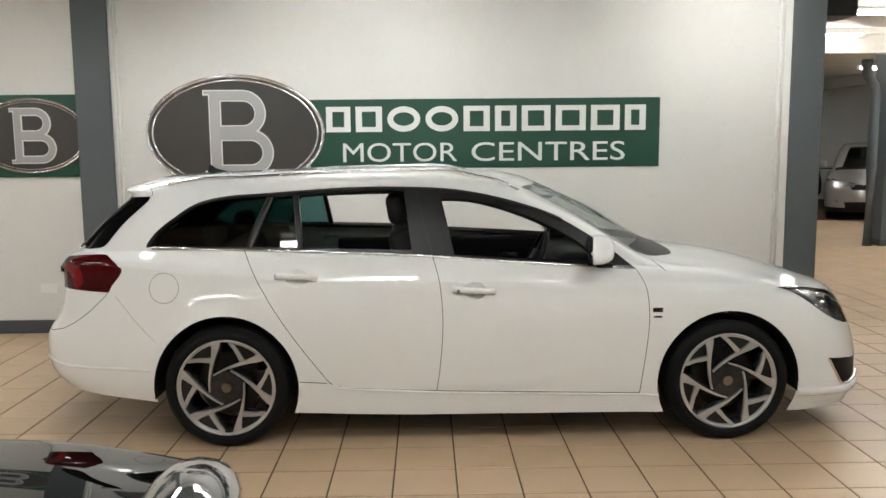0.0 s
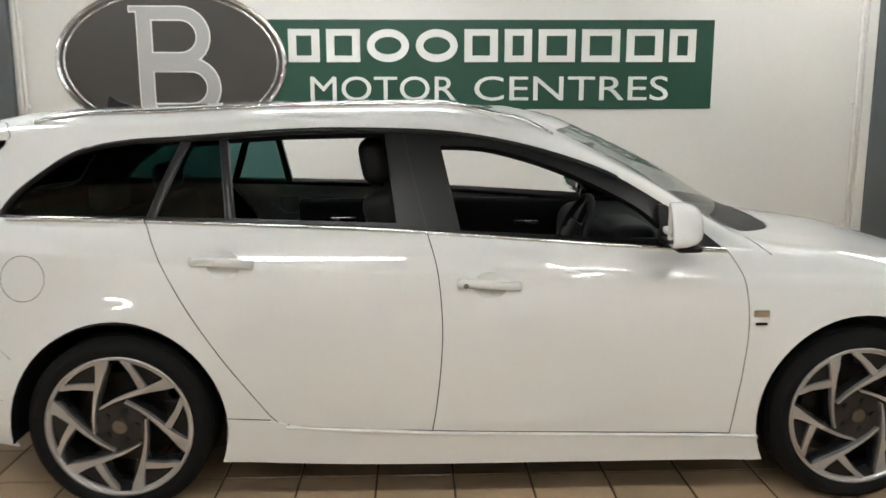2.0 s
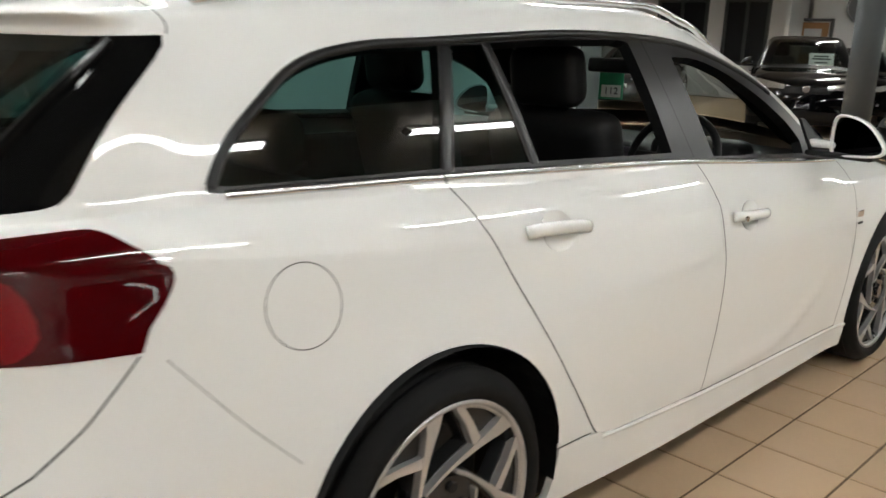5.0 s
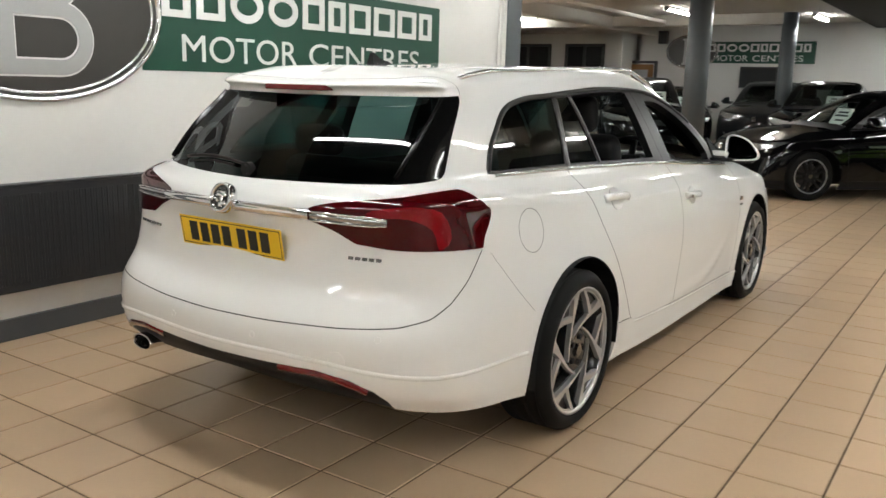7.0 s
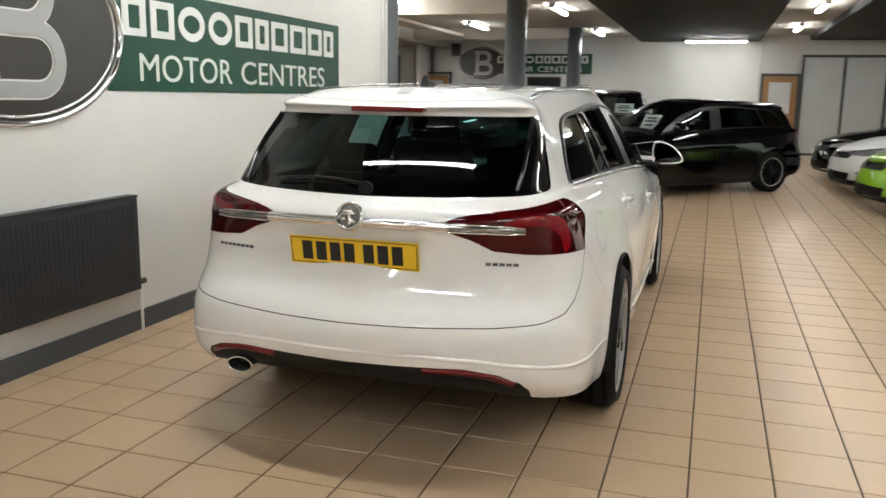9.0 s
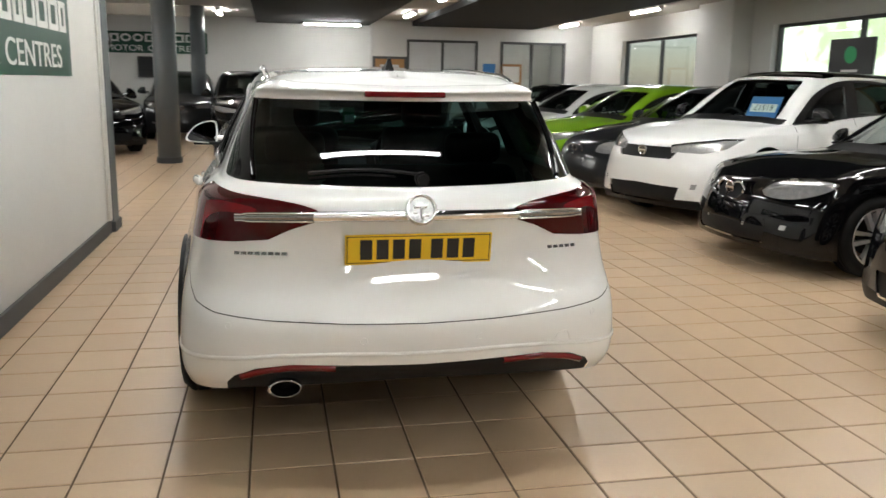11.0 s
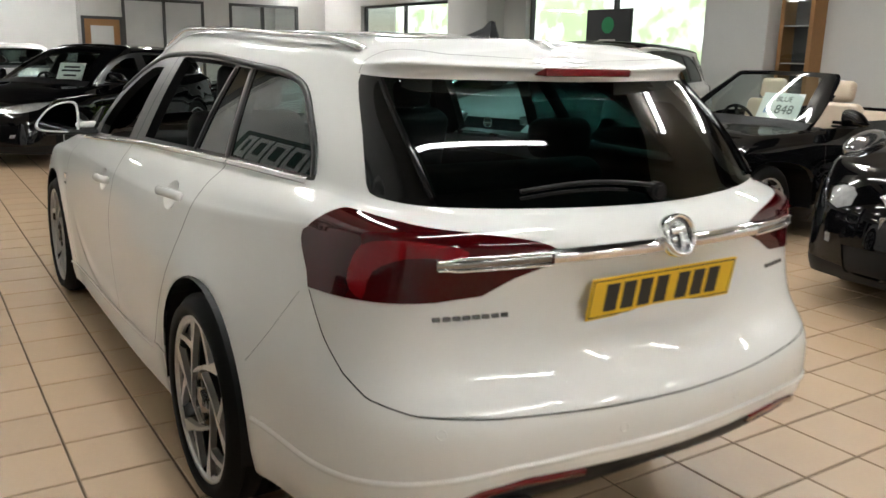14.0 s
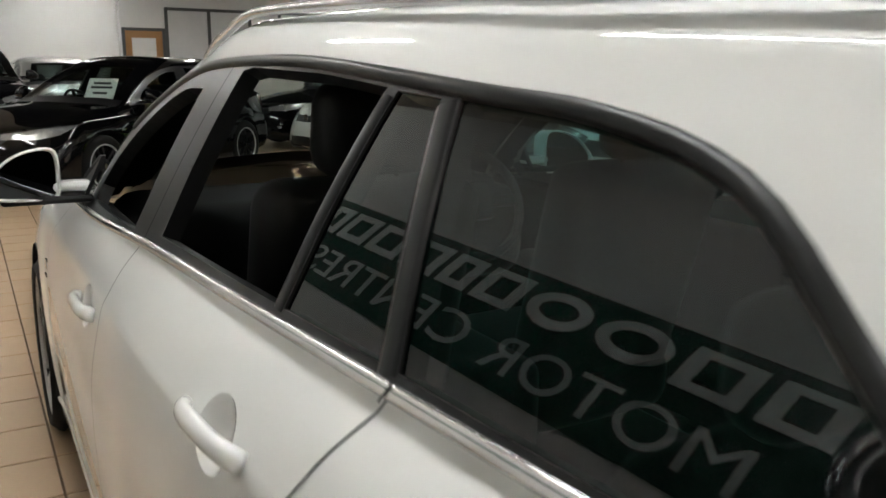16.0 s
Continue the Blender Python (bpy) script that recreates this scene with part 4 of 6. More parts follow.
# ---- wheels ----
def tyre_mesh(r, rim, w):
    pr = [(rim, -w * 0.44), (rim + 0.012, -w * 0.5), (lerp(rim, r, 0.55), -w * 0.52), (r - 0.022, -w * 0.47), (r - 0.006, -w * 0.41)]
    for k in range(4):
        y = -w * 0.36 + w * 0.72 * k / 3
        if k:
            pr += [(r - 0.008, y - w * 0.075), (r - 0.008, y - w * 0.035), (r, y - w * 0.03)]
        else:
            pr.append((r, y))
        pr.append((r, y + w * 0.16 if k < 3 else y))
    pr += [(r - 0.006, w * 0.41), (r - 0.022, w * 0.47), (lerp(rim, r, 0.55), w * 0.52), (rim + 0.012, w * 0.5), (rim, w * 0.44)]
    return spin(pr, 56)


def spoke_shape(outline, y0, y1, bevel=0.003):
    bm = prism(outline, y1 - y0)
    bmesh.ops.translate(bm, vec=(0, y0, 0), verts=bm.verts)
    return bm


def turn_copy(bm, k, n):
    bmesh.ops.rotate(bm, matrix=Matrix.Rotation(2 * math.pi * k / n, 3, "Y"), verts=bm.verts)
    return bm


def make_wheel(parent, x, y, r, rim, width, sporty, material=None, name="wheel", swap=1, phase=0.0):
    """A wheel whose outer face points to +y before swap mirrors it."""
    wheel = empty(name)
    wheel.parent = parent
    wheel.matrix_local = pose(x, y, r, 0, 0, 0 if swap > 0 else 180)
    part("tyre", tyre_mesh(r, rim, width), M_RUBBER, wheel, "black low-profile tyre", True)
    h = width / 2
    barrel = [(rim + 0.004, h * 0.92), (rim - 0.006, h * 0.94), (rim - 0.014, h * 0.84), (rim - 0.03, h * 0.7), (rim - 0.035, -h * 0.9), (rim + 0.003, -h * 0.9)]
    part("rim", spin(barrel, 56), M_ALLOYDARK, wheel, smooth=True)
    part("rim_lip", spin([(rim + 0.003, h * 0.9), (rim + 0.003, h * 0.955), (rim - 0.008, h * 0.95), (rim - 0.012, h * 0.86)], 56), M_ALLOY, wheel, smooth=True)
    part("brake_disc", spin([(0.07, h * 0.05), (rim * 0.66, h * 0.05), (rim * 0.66, -h * 0.15), (0.07, -h * 0.15)], 40), M_DISC, wheel)
    part("caliper", boxes([(-rim * 0.74, -rim * 0.5, -h * 0.25, h * 0.12, -rim * 0.1, rim * 0.26)], 0.012), M_DISC, wheel)
    hub = cyl(0.092 if sporty else 0.078, 0.05, 24, "Y", (0, h * 0.62, 0), bevel=0.008)
    part("hub", hub, M_ALLOYDARK, wheel)
    part("centre_cap", cyl(0.028, 0.012, 20, "Y", (0, h * 0.62 + 0.03, 0), bevel=0.004), M_DARKCHROME, wheel, "chrome centre cap")
    for k in range(5):
        a = 2 * math.pi * (k + 0.5) / 5
        part("wheel_nut", cyl(0.0135 if sporty else 0.010, 0.012, 6, "Y", (0.058 * math.cos(a), h * 0.62 + 0.027, 0.058 * math.sin(a))), M_TRIM, wheel)
    out = h * 0.9
    R = rim - 0.004
    if sporty:
        q = lambda a, r=1.0: (R * r * math.cos(radians(a)), R * r * math.sin(radians(a)))
        # middle line and half width of a bar that leaves the hub sideways and widens towards the rim
        line = smooth_line([(-0.03, 0.372, 0.013), (0.20, 0.322, 0.018), (0.435, 0.238, 0.026), (0.69, 0.122, 0.043), (0.86, 0.046, 0.070)], 3)
        edge = []
        for i, (u, v, w) in enumerate(line):
            (u0, v0, _), (u1, v1, _) = line[max(i - 1, 0)], line[min(i + 1, len(line) - 1)]
            d = math.hypot(u1 - u0, v1 - v0)
            edge.append(((u - (v1 - v0) / d * w, v + (u1 - u0) / d * w), (u + (v1 - v0) / d * w, v - (u1 - u0) / d * w)))
        upper, lower = [(R * a[0], R * a[1]) for a, _ in edge], [(R * b[0], R * b[1]) for _, b in edge]
        for k in range(6):
            def shape(pts, y0, y1, bevel=0.0):
                bm = prism([(-u, v) for u, v in pts], y1 - y0)
                bmesh.ops.translate(bm, vec=(0, y0, 0), verts=bm.verts)
                bmesh.ops.rotate(bm, matrix=Matrix.Rotation(radians(60 * k + phase), 3, "Y"), verts=bm.verts)
                return bm
            part("spoke", shape(upper + [q(6), q(0), q(-6)] + lower[::-1], out - 0.020, out), M_ALLOY, wheel)
            part("spoke_flank", shape([(u, v + 0.004) for u, v in upper] + [q(5), q(-8, 0.99)] + [(u, v - 0.012) for u, v in lower[::-1]], out - 0.062, out - 0.0205), M_ALLOYDARK, wheel, smooth=False)
            web = [(R * 0.58, R * 0.205), (R * 0.68, R * 0.185), (R * 0.72, R * 0.40), q(39, 0.955), q(36, 1.0), q(44, 1.0), q(45, 0.95), (R * 0.655, R * 0.47)]
            part("web", shape(web, out - 0.022, out - 0.001), M_ALLOY, wheel)
            part("web_flank", shape([(R * 0.56, R * 0.21), (R * 0.68, R * 0.19), q(40, 0.95), q(47, 0.97), (R * 0.62, R * 0.48)], out - 0.06, out - 0.0225), M_ALLOYDARK, wheel)
            arc = [q(a, 1.0) for a in np.linspace(4, 41, 8)] + [q(a, 0.945) for a in np.linspace(40, 5, 8)]
            part("rim_web", shape(arc, out - 0.020, out - 0.002), M_ALLOY, wheel)
            part("insert", shape([(R * 0.68, R * 0.20), q(7, 0.93), q(22, 0.945), q(38, 0.93), (R * 0.70, R * 0.40)], out - 0.035, out - 0.016), M_GLOSSTRIM, wheel)
    for k in range(0 if sporty else 5):
        for d in (-1, 1):
            bar = [(0.05, d * 0.012), (0.05, d * 0.034), (R * 0.985, d * 0.062), (R * 0.985, d * 0.026)]
            if d < 0:
                bar.reverse()
            part("spoke", turn_copy(spoke_shape(bar, out - 0.05, out - 0.004), k, 5), material or M_ALLOY, wheel)
    return wheel


def plate_bars(parent, m, face, n=7, w=0.52, h=0.111):
    """A number plate whose characters are plain bars; local x across, y up, z outwards."""
    plate = empty("number_plate")
    plate.parent = parent
    plate.matrix_local = m
    part("plate_face", boxes([(-w / 2, w / 2, -h / 2, h / 2, 0, 0.004)], 0.0015, 1), face, plate)
    x, cw, gap = -w * 0.40, w * 0.082, w * 0.028
    for k in range(n):
        if k == 4:
            x += gap * 1.4
        part("plate_mark", boxes([(x, x + cw, -h * 0.33, h * 0.33, 0.004, 0.0048)]), M_PLATEBAR, plate)
        x += cw + gap
    part("plate_border", boxes([(-w / 2 + 0.006, w / 2 - 0.006, h / 2 - 0.009, h / 2 - 0.006, 0.004, 0.0046), (-w / 2 + 0.006, w / 2 - 0.006, -h / 2 + 0.006, -h / 2 + 0.009, 0.004, 0.0046),
                                (-w / 2 + 0.006, -w / 2 + 0.009, -h / 2 + 0.009, h / 2 - 0.009, 0.004, 0.0046), (w / 2 - 0.009, w / 2 - 0.006, -h / 2 + 0.009, h / 2 - 0.009, 0.004, 0.0046)]), M_PLATEBAR, plate)
    return plate


def facing(p, out, up=(0, 0, 1)):
    """A pose at p whose local z points along out and whose local y is nearest to up."""
    z = Vector(out).normalized()
    x = Vector(up).cross(z).normalized()
    y = z.cross(x)
    return Matrix(((x.x, y.x, z.x, p[0]), (x.y, y.y, z.y, p[1]), (x.z, y.z, z.z, p[2]), (0, 0, 0, 1)))


# outlines in the side view (x, z)
DLO = smooth_line([(-0.456, 1.082), (-0.452, 1.098), (-0.402, 1.167), (-0.322, 1.233), (-0.196, 1.315), (-0.030, 1.353), (0.19, 1.368), (0.47, 1.387), (0.727, 1.399), (1.03, 1.396), (1.24, 1.383), (1.43, 1.351), (1.618, 1.303), (1.805, 1.237), (1.956, 1.154), (2.106, 1.060)], 4) + [(2.235, 0.955), (1.84, 0.982), (1.54, 1.004), (1.12, 1.034), (0.74, 1.052), (0.09, 1.073), (-0.43, 1.079)]
QUARTER = smooth_line([(-0.438, 1.093), (-0.433, 1.104), (-0.386, 1.163), (-0.302, 1.229), (-0.178, 1.304), (-0.010, 1.343), (0.202, 1.357)], 4) + [(0.096, 1.086), (-0.41, 1.090)]
FIXED = [(0.240, 1.352), (0.345, 1.357), (0.385, 1.080), (0.135, 1.086)]
REAR_OPEN = [(0.376, 1.360), (0.60, 1.374), (0.92, 1.380), (0.968, 1.374), (1.012, 1.062), (0.418, 1.080)]
FRONT_OPEN = smooth_line([(1.178, 1.334), (1.333, 1.328), (1.491, 1.292), (1.646, 1.238), (1.785, 1.176), (1.921, 1.103), (2.000, 1.035)], 3) + [(1.99, 0.992), (1.246, 1.036)]
DOOR_REAR = [(0.089, 1.073), (0.228, 0.821), (0.373, 0.604), (0.489, 0.446), (0.562, 0.353), (0.61, 0.332), (0.668, 0.323), (1.139, 0.303), (1.155, 0.404), (1.171, 0.563), (1.176, 0.717), (1.16, 0.899), (1.123, 1.034), (0.74, 1.052)]
DOOR_FRONT = [(1.139, 0.303), (2.253, 0.272), (2.266, 0.387), (2.285, 0.547), (2.296, 0.702), (2.282, 0.857), (2.238, 0.953), (1.84, 0.982), (1.54, 1.004), (1.123, 1.034), (1.16, 0.899), (1.176, 0.717), (1.171, 0.563), (1.155, 0.404)]
SILL = [(0.36, 0.05), (0.36, 0.366), (0.56, 0.345), (1.139, 0.299), (2.253, 0.269), (2.365, 0.258), (2.365, 0.05)]
HEADLAMP = [(4.19, 0.839)] + smooth_line([(4.45, 0.832), (4.72, 0.816), (5.0, 0.783), (5.22, 0.745), (5.31, 0.68), (5.28, 0.60), (5.20, 0.574), (5.08, 0.578), (4.85, 0.612), (4.6, 0.667), (4.34, 0.768)], 3)
FOG = [(3.31, 0.445), (3.45, 0.425), (3.60, 0.39), (3.605, 0.295), (3.50, 0.282), (3.405, 0.285)]
# outlines in the rear view (y, z), on the rear-round line (s, z)
REAR_GLASS = [(-0.01, 1.052), (0.25, 1.053), (0.45, 1.060), (0.62, 1.078), (0.685, 1.088), (0.655, 1.18), (0.60, 1.335), (0.56, 1.352), (0.30, 1.350), (-0.01, 1.350)]
TAIL_LAMP = smooth_line([(0.535, 0.955), (0.60, 0.988), (0.80, 1.012), (1.25, 1.037), (1.60, 1.046), (1.74, 1.042), (1.88, 1.020), (1.985, 0.995), (2.015, 0.972), (2.01, 0.92), (1.985, 0.845)], 3)[:-1] + [(1.985, 0.850), (1.5, 0.861), (1.05, 0.867), (0.86, 0.876), (0.73, 0.915)]
GLASS_SV = [(-0.1, 8.04), (0.8, 8.05), (1.2, 8.08), (1.44, 8.12), (1.50, 8.16), (1.53, 8.26), (1.555, 9.0), (1.60, 9.85), (1.575, 10.02), (-0.1, 10.02)]
VALANCE = [(-0.01, 0.0), (0.68, 0.0), (0.672, 0.375), (0.645, 0.410), (0.57, 0.443), (0.45, 0.461), (0.30, 0.459), (-0.01, 0.453)]


def SV(v):
    return v[6], v[7]


def cockpit(thing, leather, rhd=True, warp=None):
    """Seats, bench, dashboard and wheel as parts; warp moves them into another body."""
    def put(name, bm, m, label=""):
        if warp:
            for v in bm.verts:
                v.co = warp(v.co)
        return part(name, bm, m, thing, label, True)

    def cushion(spec, bevel):
        return boxes([spec], bevel, 4)
    for y in (-0.37, 0.37):
        put("front_seat", cushion((1.01, 1.59, y - 0.25, y + 0.25, 0.42, 0.62), 0.07), leather)
        b = cushion((-0.07, 0.09, -0.245, 0.245, 0.0, 0.66), 0.06)
        bmesh.ops.transform(b, matrix=pose(1.11, y, 0.52, 0, -16, 0), verts=b.verts)
        put("seat_back", b, leather)
        b = cushion((-0.055, 0.055, -0.135, 0.135, 0.0, 0.19), 0.05)
        bmesh.ops.transform(b, matrix=pose(0.935, y, 1.17, 0, -10, 0), verts=b.verts)
        put("headrest", b, leather)
        for d in (-0.06, 0.06):
            b = cyl(0.006, 0.16, 8, "Z", (0.95, y + d, 1.13))
            put("headrest_post", b, M_CHROME)
    put("rear_bench", cushion((0.05, 0.60, -0.62, 0.62, 0.40, 0.58), 0.07), leather)
    b = cushion((-0.07, 0.07, -0.62, 0.62, 0.0, 0.58), 0.06)
    bmesh.ops.transform(b, matrix=pose(0.06, 0, 0.5, 0, -20, 0), verts=b.verts)
    put("bench_back", b, leather)
    for y in (-0.4, 0.4):
        put("headrest", cushion((-0.20, -0.10, y - 0.13, y + 0.13, 1.06, 1.20), 0.045), leather)
    put("load_cover", cushion((-0.85, -0.15, -0.56, 0.56, 0.93, 0.96), 0.01), M_CABIN)
    dash = boxes([(1.84, 2.40, -0.70, 0.70, 0.62, 0.965)], 0.10, 4)
    put("dashboard", dash, M_TRIM)
    put("centre_console", cushion((0.95, 1.85, -0.11, 0.11, 0.35, 0.68), 0.05), M_TRIM)
    put("centre_screen", cushion((1.815, 1.838, -0.13, 0.10, 0.80, 0.95), 0.006), M_SCREEN)
    y = -0.37 if rhd else 0.37
    put("instrument_hood", cushion((1.86, 2.05, y - 0.2, y + 0.2, 0.86, 1.01), 0.05), M_TRIM)
    wheel = [(0.185 * math.cos(a), 0.185 * math.sin(a), 0) for a in np.linspace(0, 2 * math.pi, 33)[:-1]]
    b = tube(wheel, 0.016, 8, True)
    bmesh.ops.transform(b, matrix=pose(1.73, y, 0.935, 0, -66, 0), verts=b.verts)
    put("steering_wheel", b, M_LEATHER)
    b = boxes([(-0.17, 0.17, -0.02, 0.02, -0.012, 0.012), (-0.02, 0.02, -0.17, 0.0, -0.012, 0.012), (-0.07, 0.07, -0.07, 0.06, -0.02, 0.025)], 0.008)
    bmesh.ops.transform(b, matrix=pose(1.735, y, 0.935, 0, -66, 0) @ pose(0, 0, 0, 0, 0, 90), verts=b.verts)
    put("steering_boss", b, M_TRIM)
    for s in (-1, 1):
        put("door_card", cushion((0.45, 2.15, s * 0.74 - 0.03, s * 0.74 + 0.03, 0.35, 0.97), 0.025), M_CABIN)
        put("armrest", cushion((1.30, 1.85, s * 0.68 - 0.04, s * 0.68 + 0.04, 0.66, 0.73), 0.025), M_TRIM)
        put("inner_handle", cushion((1.62, 1.76, s * 0.705 - 0.006, s * 0.705 + 0.006, 0.82, 0.85), 0.005), M_CHROME)
        put("inner_handle", cushion((0.62, 0.76, s * 0.705 - 0.006, s * 0.705 + 0.006, 0.84, 0.87), 0.005), M_CHROME)
    put("cabin_floor", boxes([(0.4, 2.35, -0.72, 0.72, 0.28, 0.34), (-0.85, 0.4, -0.5, 0.5, 0.46, 0.5)]), M_CABIN)


def door_mirror(thing, side, paint, warp=None):
    """A drop-shaped housing, tall at the door and pointed outside, with its glass, stalk and black underside."""
    holder = empty("door_mirror")
    holder.parent = thing
    drop = smooth_line([(0.0, 0.050), (0.028, 0.077), (0.095, 0.067), (0.145, 0.040), (0.182, 0.002), (0.205, -0.034), (0.190, -0.060), (0.112, -0.072), (0.020, -0.074), (0.0, -0.052)], 3, True)

    def ring_at(x, k, out=0.862, z=1.070, shift=0.0):
        return [Vector((x - 0.028 - 0.2 * (u - 0.092) * k, out + 0.092 + (u - 0.092) * k + shift, z + w * k)) for u, w in drop]

    def loft(rows, cap0=False, cap1=False):
        bm = bmesh.new()
        vs = [[bm.verts.new(p) for p in r] for r in rows]
        for p, q in zip(vs, vs[1:]):
            for i in range(len(p)):
                j = (i + 1) % len(p)
                bm.faces.new((p[i], p[j], q[j], q[i]))
        if cap0:
            bm.faces.new(vs[0])
        if cap1:
            bm.faces.new(vs[-1][::-1])
        bmesh.ops.recalc_face_normals(bm, faces=bm.faces)
        return bm
    housing = loft([ring_at(2.000, 0.94), ring_at(2.002, 0.99), ring_at(2.010, 1.0), ring_at(2.05, 0.98, shift=-0.003), ring_at(2.085, 0.86, shift=-0.008), ring_at(2.105, 0.68, shift=-0.012), ring_at(2.115, 0.42, shift=-0.015)], cap1=True)
    bezel = loft([ring_at(2.000, 0.94), ring_at(2.006, 0.89), ring_at(2.016, 0.87)])
    pane = loft([ring_at(2.012, 0.90), ring_at(2.016, 0.90)], True, True)
    stalk = boxes([(1.995, 2.06, 0.775, 0.885, 1.016, 1.046)], 0.012)
    foot = boxes([(1.98, 2.07, 0.775, 1.02, 0.985, 1.008)], 0.010)
    sail = prism([(1.985, 0.985), (2.215, 0.965), (2.10, 1.058), (2.015, 1.118), (1.985, 1.118)], 0.012)
    for v in sail.verts:
        v.co.y += 0.800 - 0.55 * max(v.co.z - 1.0, 0)
    for name, b, m in (("housing", housing, paint), ("bezel", bezel, paint), ("mirror_glass", pane, M_MIRROR), ("stalk", stalk, paint), ("base_trim", foot, M_TRIM), ("sail_panel", sail, M_TRIM)):
        if name == "sail_panel" and warp:
            b.free()
            continue
        for v in b.verts:
            v.co.y *= side
            if warp:
                v.co = warp(v.co)
        if side < 0:
            bmesh.ops.reverse_faces(b, faces=b.faces)
        part(name, b, m, holder, "", name in ("housing", "bezel"))


def dish(name, tree, cx, cz, rx, rz, deep, material, parent, side):
    """A shallow scoop in the flank."""
    bm = bmesh.new()
    rows = []
    for i in range(1, 6):
        f = i / 5
        row = []
        for k in range(28):
            a = 2 * math.pi * k / 28
            p, n = on_flank(tree, cx + rx * f * math.cos(a), cz + rz * f * math.sin(a))
            q = p - n * (deep * (1 - f * f) ** 1.0) + n * 0.0006
            row.append(bm.verts.new((q.x, q.y * side, q.z)))
        rows.append(row)
    bm.faces.new(rows[0])
    for p, q in zip(rows, rows[1:]):
        for k in range(28):
            bm.faces.new((p[k], p[(k + 1) % 28], q[(k + 1) % 28], q[k]))
    bmesh.ops.recalc_face_normals(bm, faces=bm.faces)
    return part(name, bm, material, parent, smooth=True)


def estate_car():
    thing = tagged(empty("estate_car"), "clean white estate car with dark rear glass and open windows", "car")
    full = shell(LEVELS, 16, 12, 46, 6)
    tree = tree_of(full)
    f = full
    for cx, r in ((0.0, 0.392), (2.737, 0.390)):
        _, f = cut(f, circle(cx, 0.335, r, 56), XZ, flank)
    dlo, f = cut(f, DLO, XZ, flank)
    quarter, dlo = cut(dlo, QUARTER, XZ, anyface)
    fixed, dlo = cut(dlo, FIXED, XZ, anyface)
    _, dlo = cut(dlo, REAR_OPEN, XZ, anyface)
    _, dlo = cut(dlo, FRONT_OPEN, XZ, anyface)
    lamp, f = cut(f, TAIL_LAMP, SZ, lambda v: v[6] < 2.4)
    rear, f = cut(f, GLASS_SV, SV, lambda v: v[0] < -0.25)
    under, f = cut(f, VALANCE, YZ, lambda v: v[0] < -0.6 and v[6] < 1.9)
    screen, f = cut(f, [(4.72, 8.24), (6.2, 8.24), (6.2, 9.93), (4.78, 9.93)], SV, nose)
    cowl, f = cut(f, smooth_line([(4.66, 8.16), (4.75, 7.97), (4.92, 7.85), (5.15, 7.75), (5.40, 7.79), (5.75, 7.92), (6.2, 8.0)], 4) + [(6.2, 8.24), (4.70, 8.24)], SV, nose)
    head, f = cut(f, HEADLAMP, SZ, lambda v: v[6] > 3.9)
    fog, f = cut(f, FOG, XZ, flank)
    grille, f = cut(f, [(-0.01, 0.46), (0.45, 0.46), (0.5, 0.62), (-0.01, 0.64)], YZ, lambda v: v[0] > 3.3)
    intake, f = cut(f, [(-0.01, 0.2), (0.5, 0.2), (0.48, 0.38), (-0.01, 0.38)], YZ, lambda v: v[0] > 3.3)
    rdoor, f = cut(f, DOOR_REAR, XZ, flank)
    fdoor, f = cut(f, DOOR_FRONT, XZ, flank)
    _, rdoor = cut(rdoor, [(0.393 + 0.062 * math.cos(a), 0.924 + 0.048 * math.sin(a)) for a in np.linspace(0, 2 * math.pi, 29)[:-1]], XZ, anyface)
    _, fdoor = cut(fdoor, [(1.350 + 0.062 * math.cos(a), 0.850 + 0.048 * math.sin(a)) for a in np.linspace(0, 2 * math.pi, 29)[:-1]], XZ, anyface)
    sill, f = cut(f, SILL, XZ, flank)
    gate, f = cut(f, [(-0.1, 0.602), (0.5, 0.606), (1.0, 0.628), (1.5, 0.668), (1.8, 0.735), (1.985, 0.845), (2.055, 0.983), (1.93, 1.04), (1.7, 1.075), (1.6, 1.36), (-0.1, 1.365)], SZ, lambda v: v[6] < 2.4 and v[0] < -0.3)
    bumper, f = cut(f, [(-0.1, 0.1), (2.4, 0.1), (2.4, 0.56), (1.985, 0.845), (1.8, 0.735), (1.5, 0.668), (1.0, 0.628), (0.5, 0.606), (-0.1, 0.602)], SZ, lambda v: v[6] < 2.45 and v[0] < -0.2)
    bonnet, f = cut(f, [(4.1, 6.3), (6.2, 6.25), (6.2, 8.24), (4.62, 8.16), (4.4, 7.8)], SV, nose)
    shut = [g for g in f if g[0][7] >= 4 and g[0][0] < 2.35 and not (g[0][7] > 9.4 and g[0][0] < -0.45)]
    hold = [g for g in gate if g[0][7] < 9.4]
    sheet("body", f, M_WHITE, thing, both=True, label="white painted body shell")
    sheet("cabin_lining", shut + hold, M_CABIN, thing, both=True, lift=-0.035, label="dark cabin lining")
    sheet("bonnet", bonnet, M_WHITE, thing, both=True)
    hatch = sheet("tailgate", gate, M_WHITE, thing, both=True)
    border, pane = cut(rear, [(1.03, 8.0), (1.7, 8.0), (1.7, 10.1), (1.22, 10.1)], SV, anyface)
    glazing = sheet("rear_window", pane, M_DARKGLASS, hatch, both=True, lift=0.001, label="dark tinted rear window")
    for side in (1, -1):
        sheet("glass_border", border, M_FRIT, glazing, side, lift=0.001, label="black printed glass border")
    lines = [at_sv(full, lerp(1.05, 1.23, u), lerp(8.16, 9.92, u)) for u in np.linspace(0, 1, 14)]
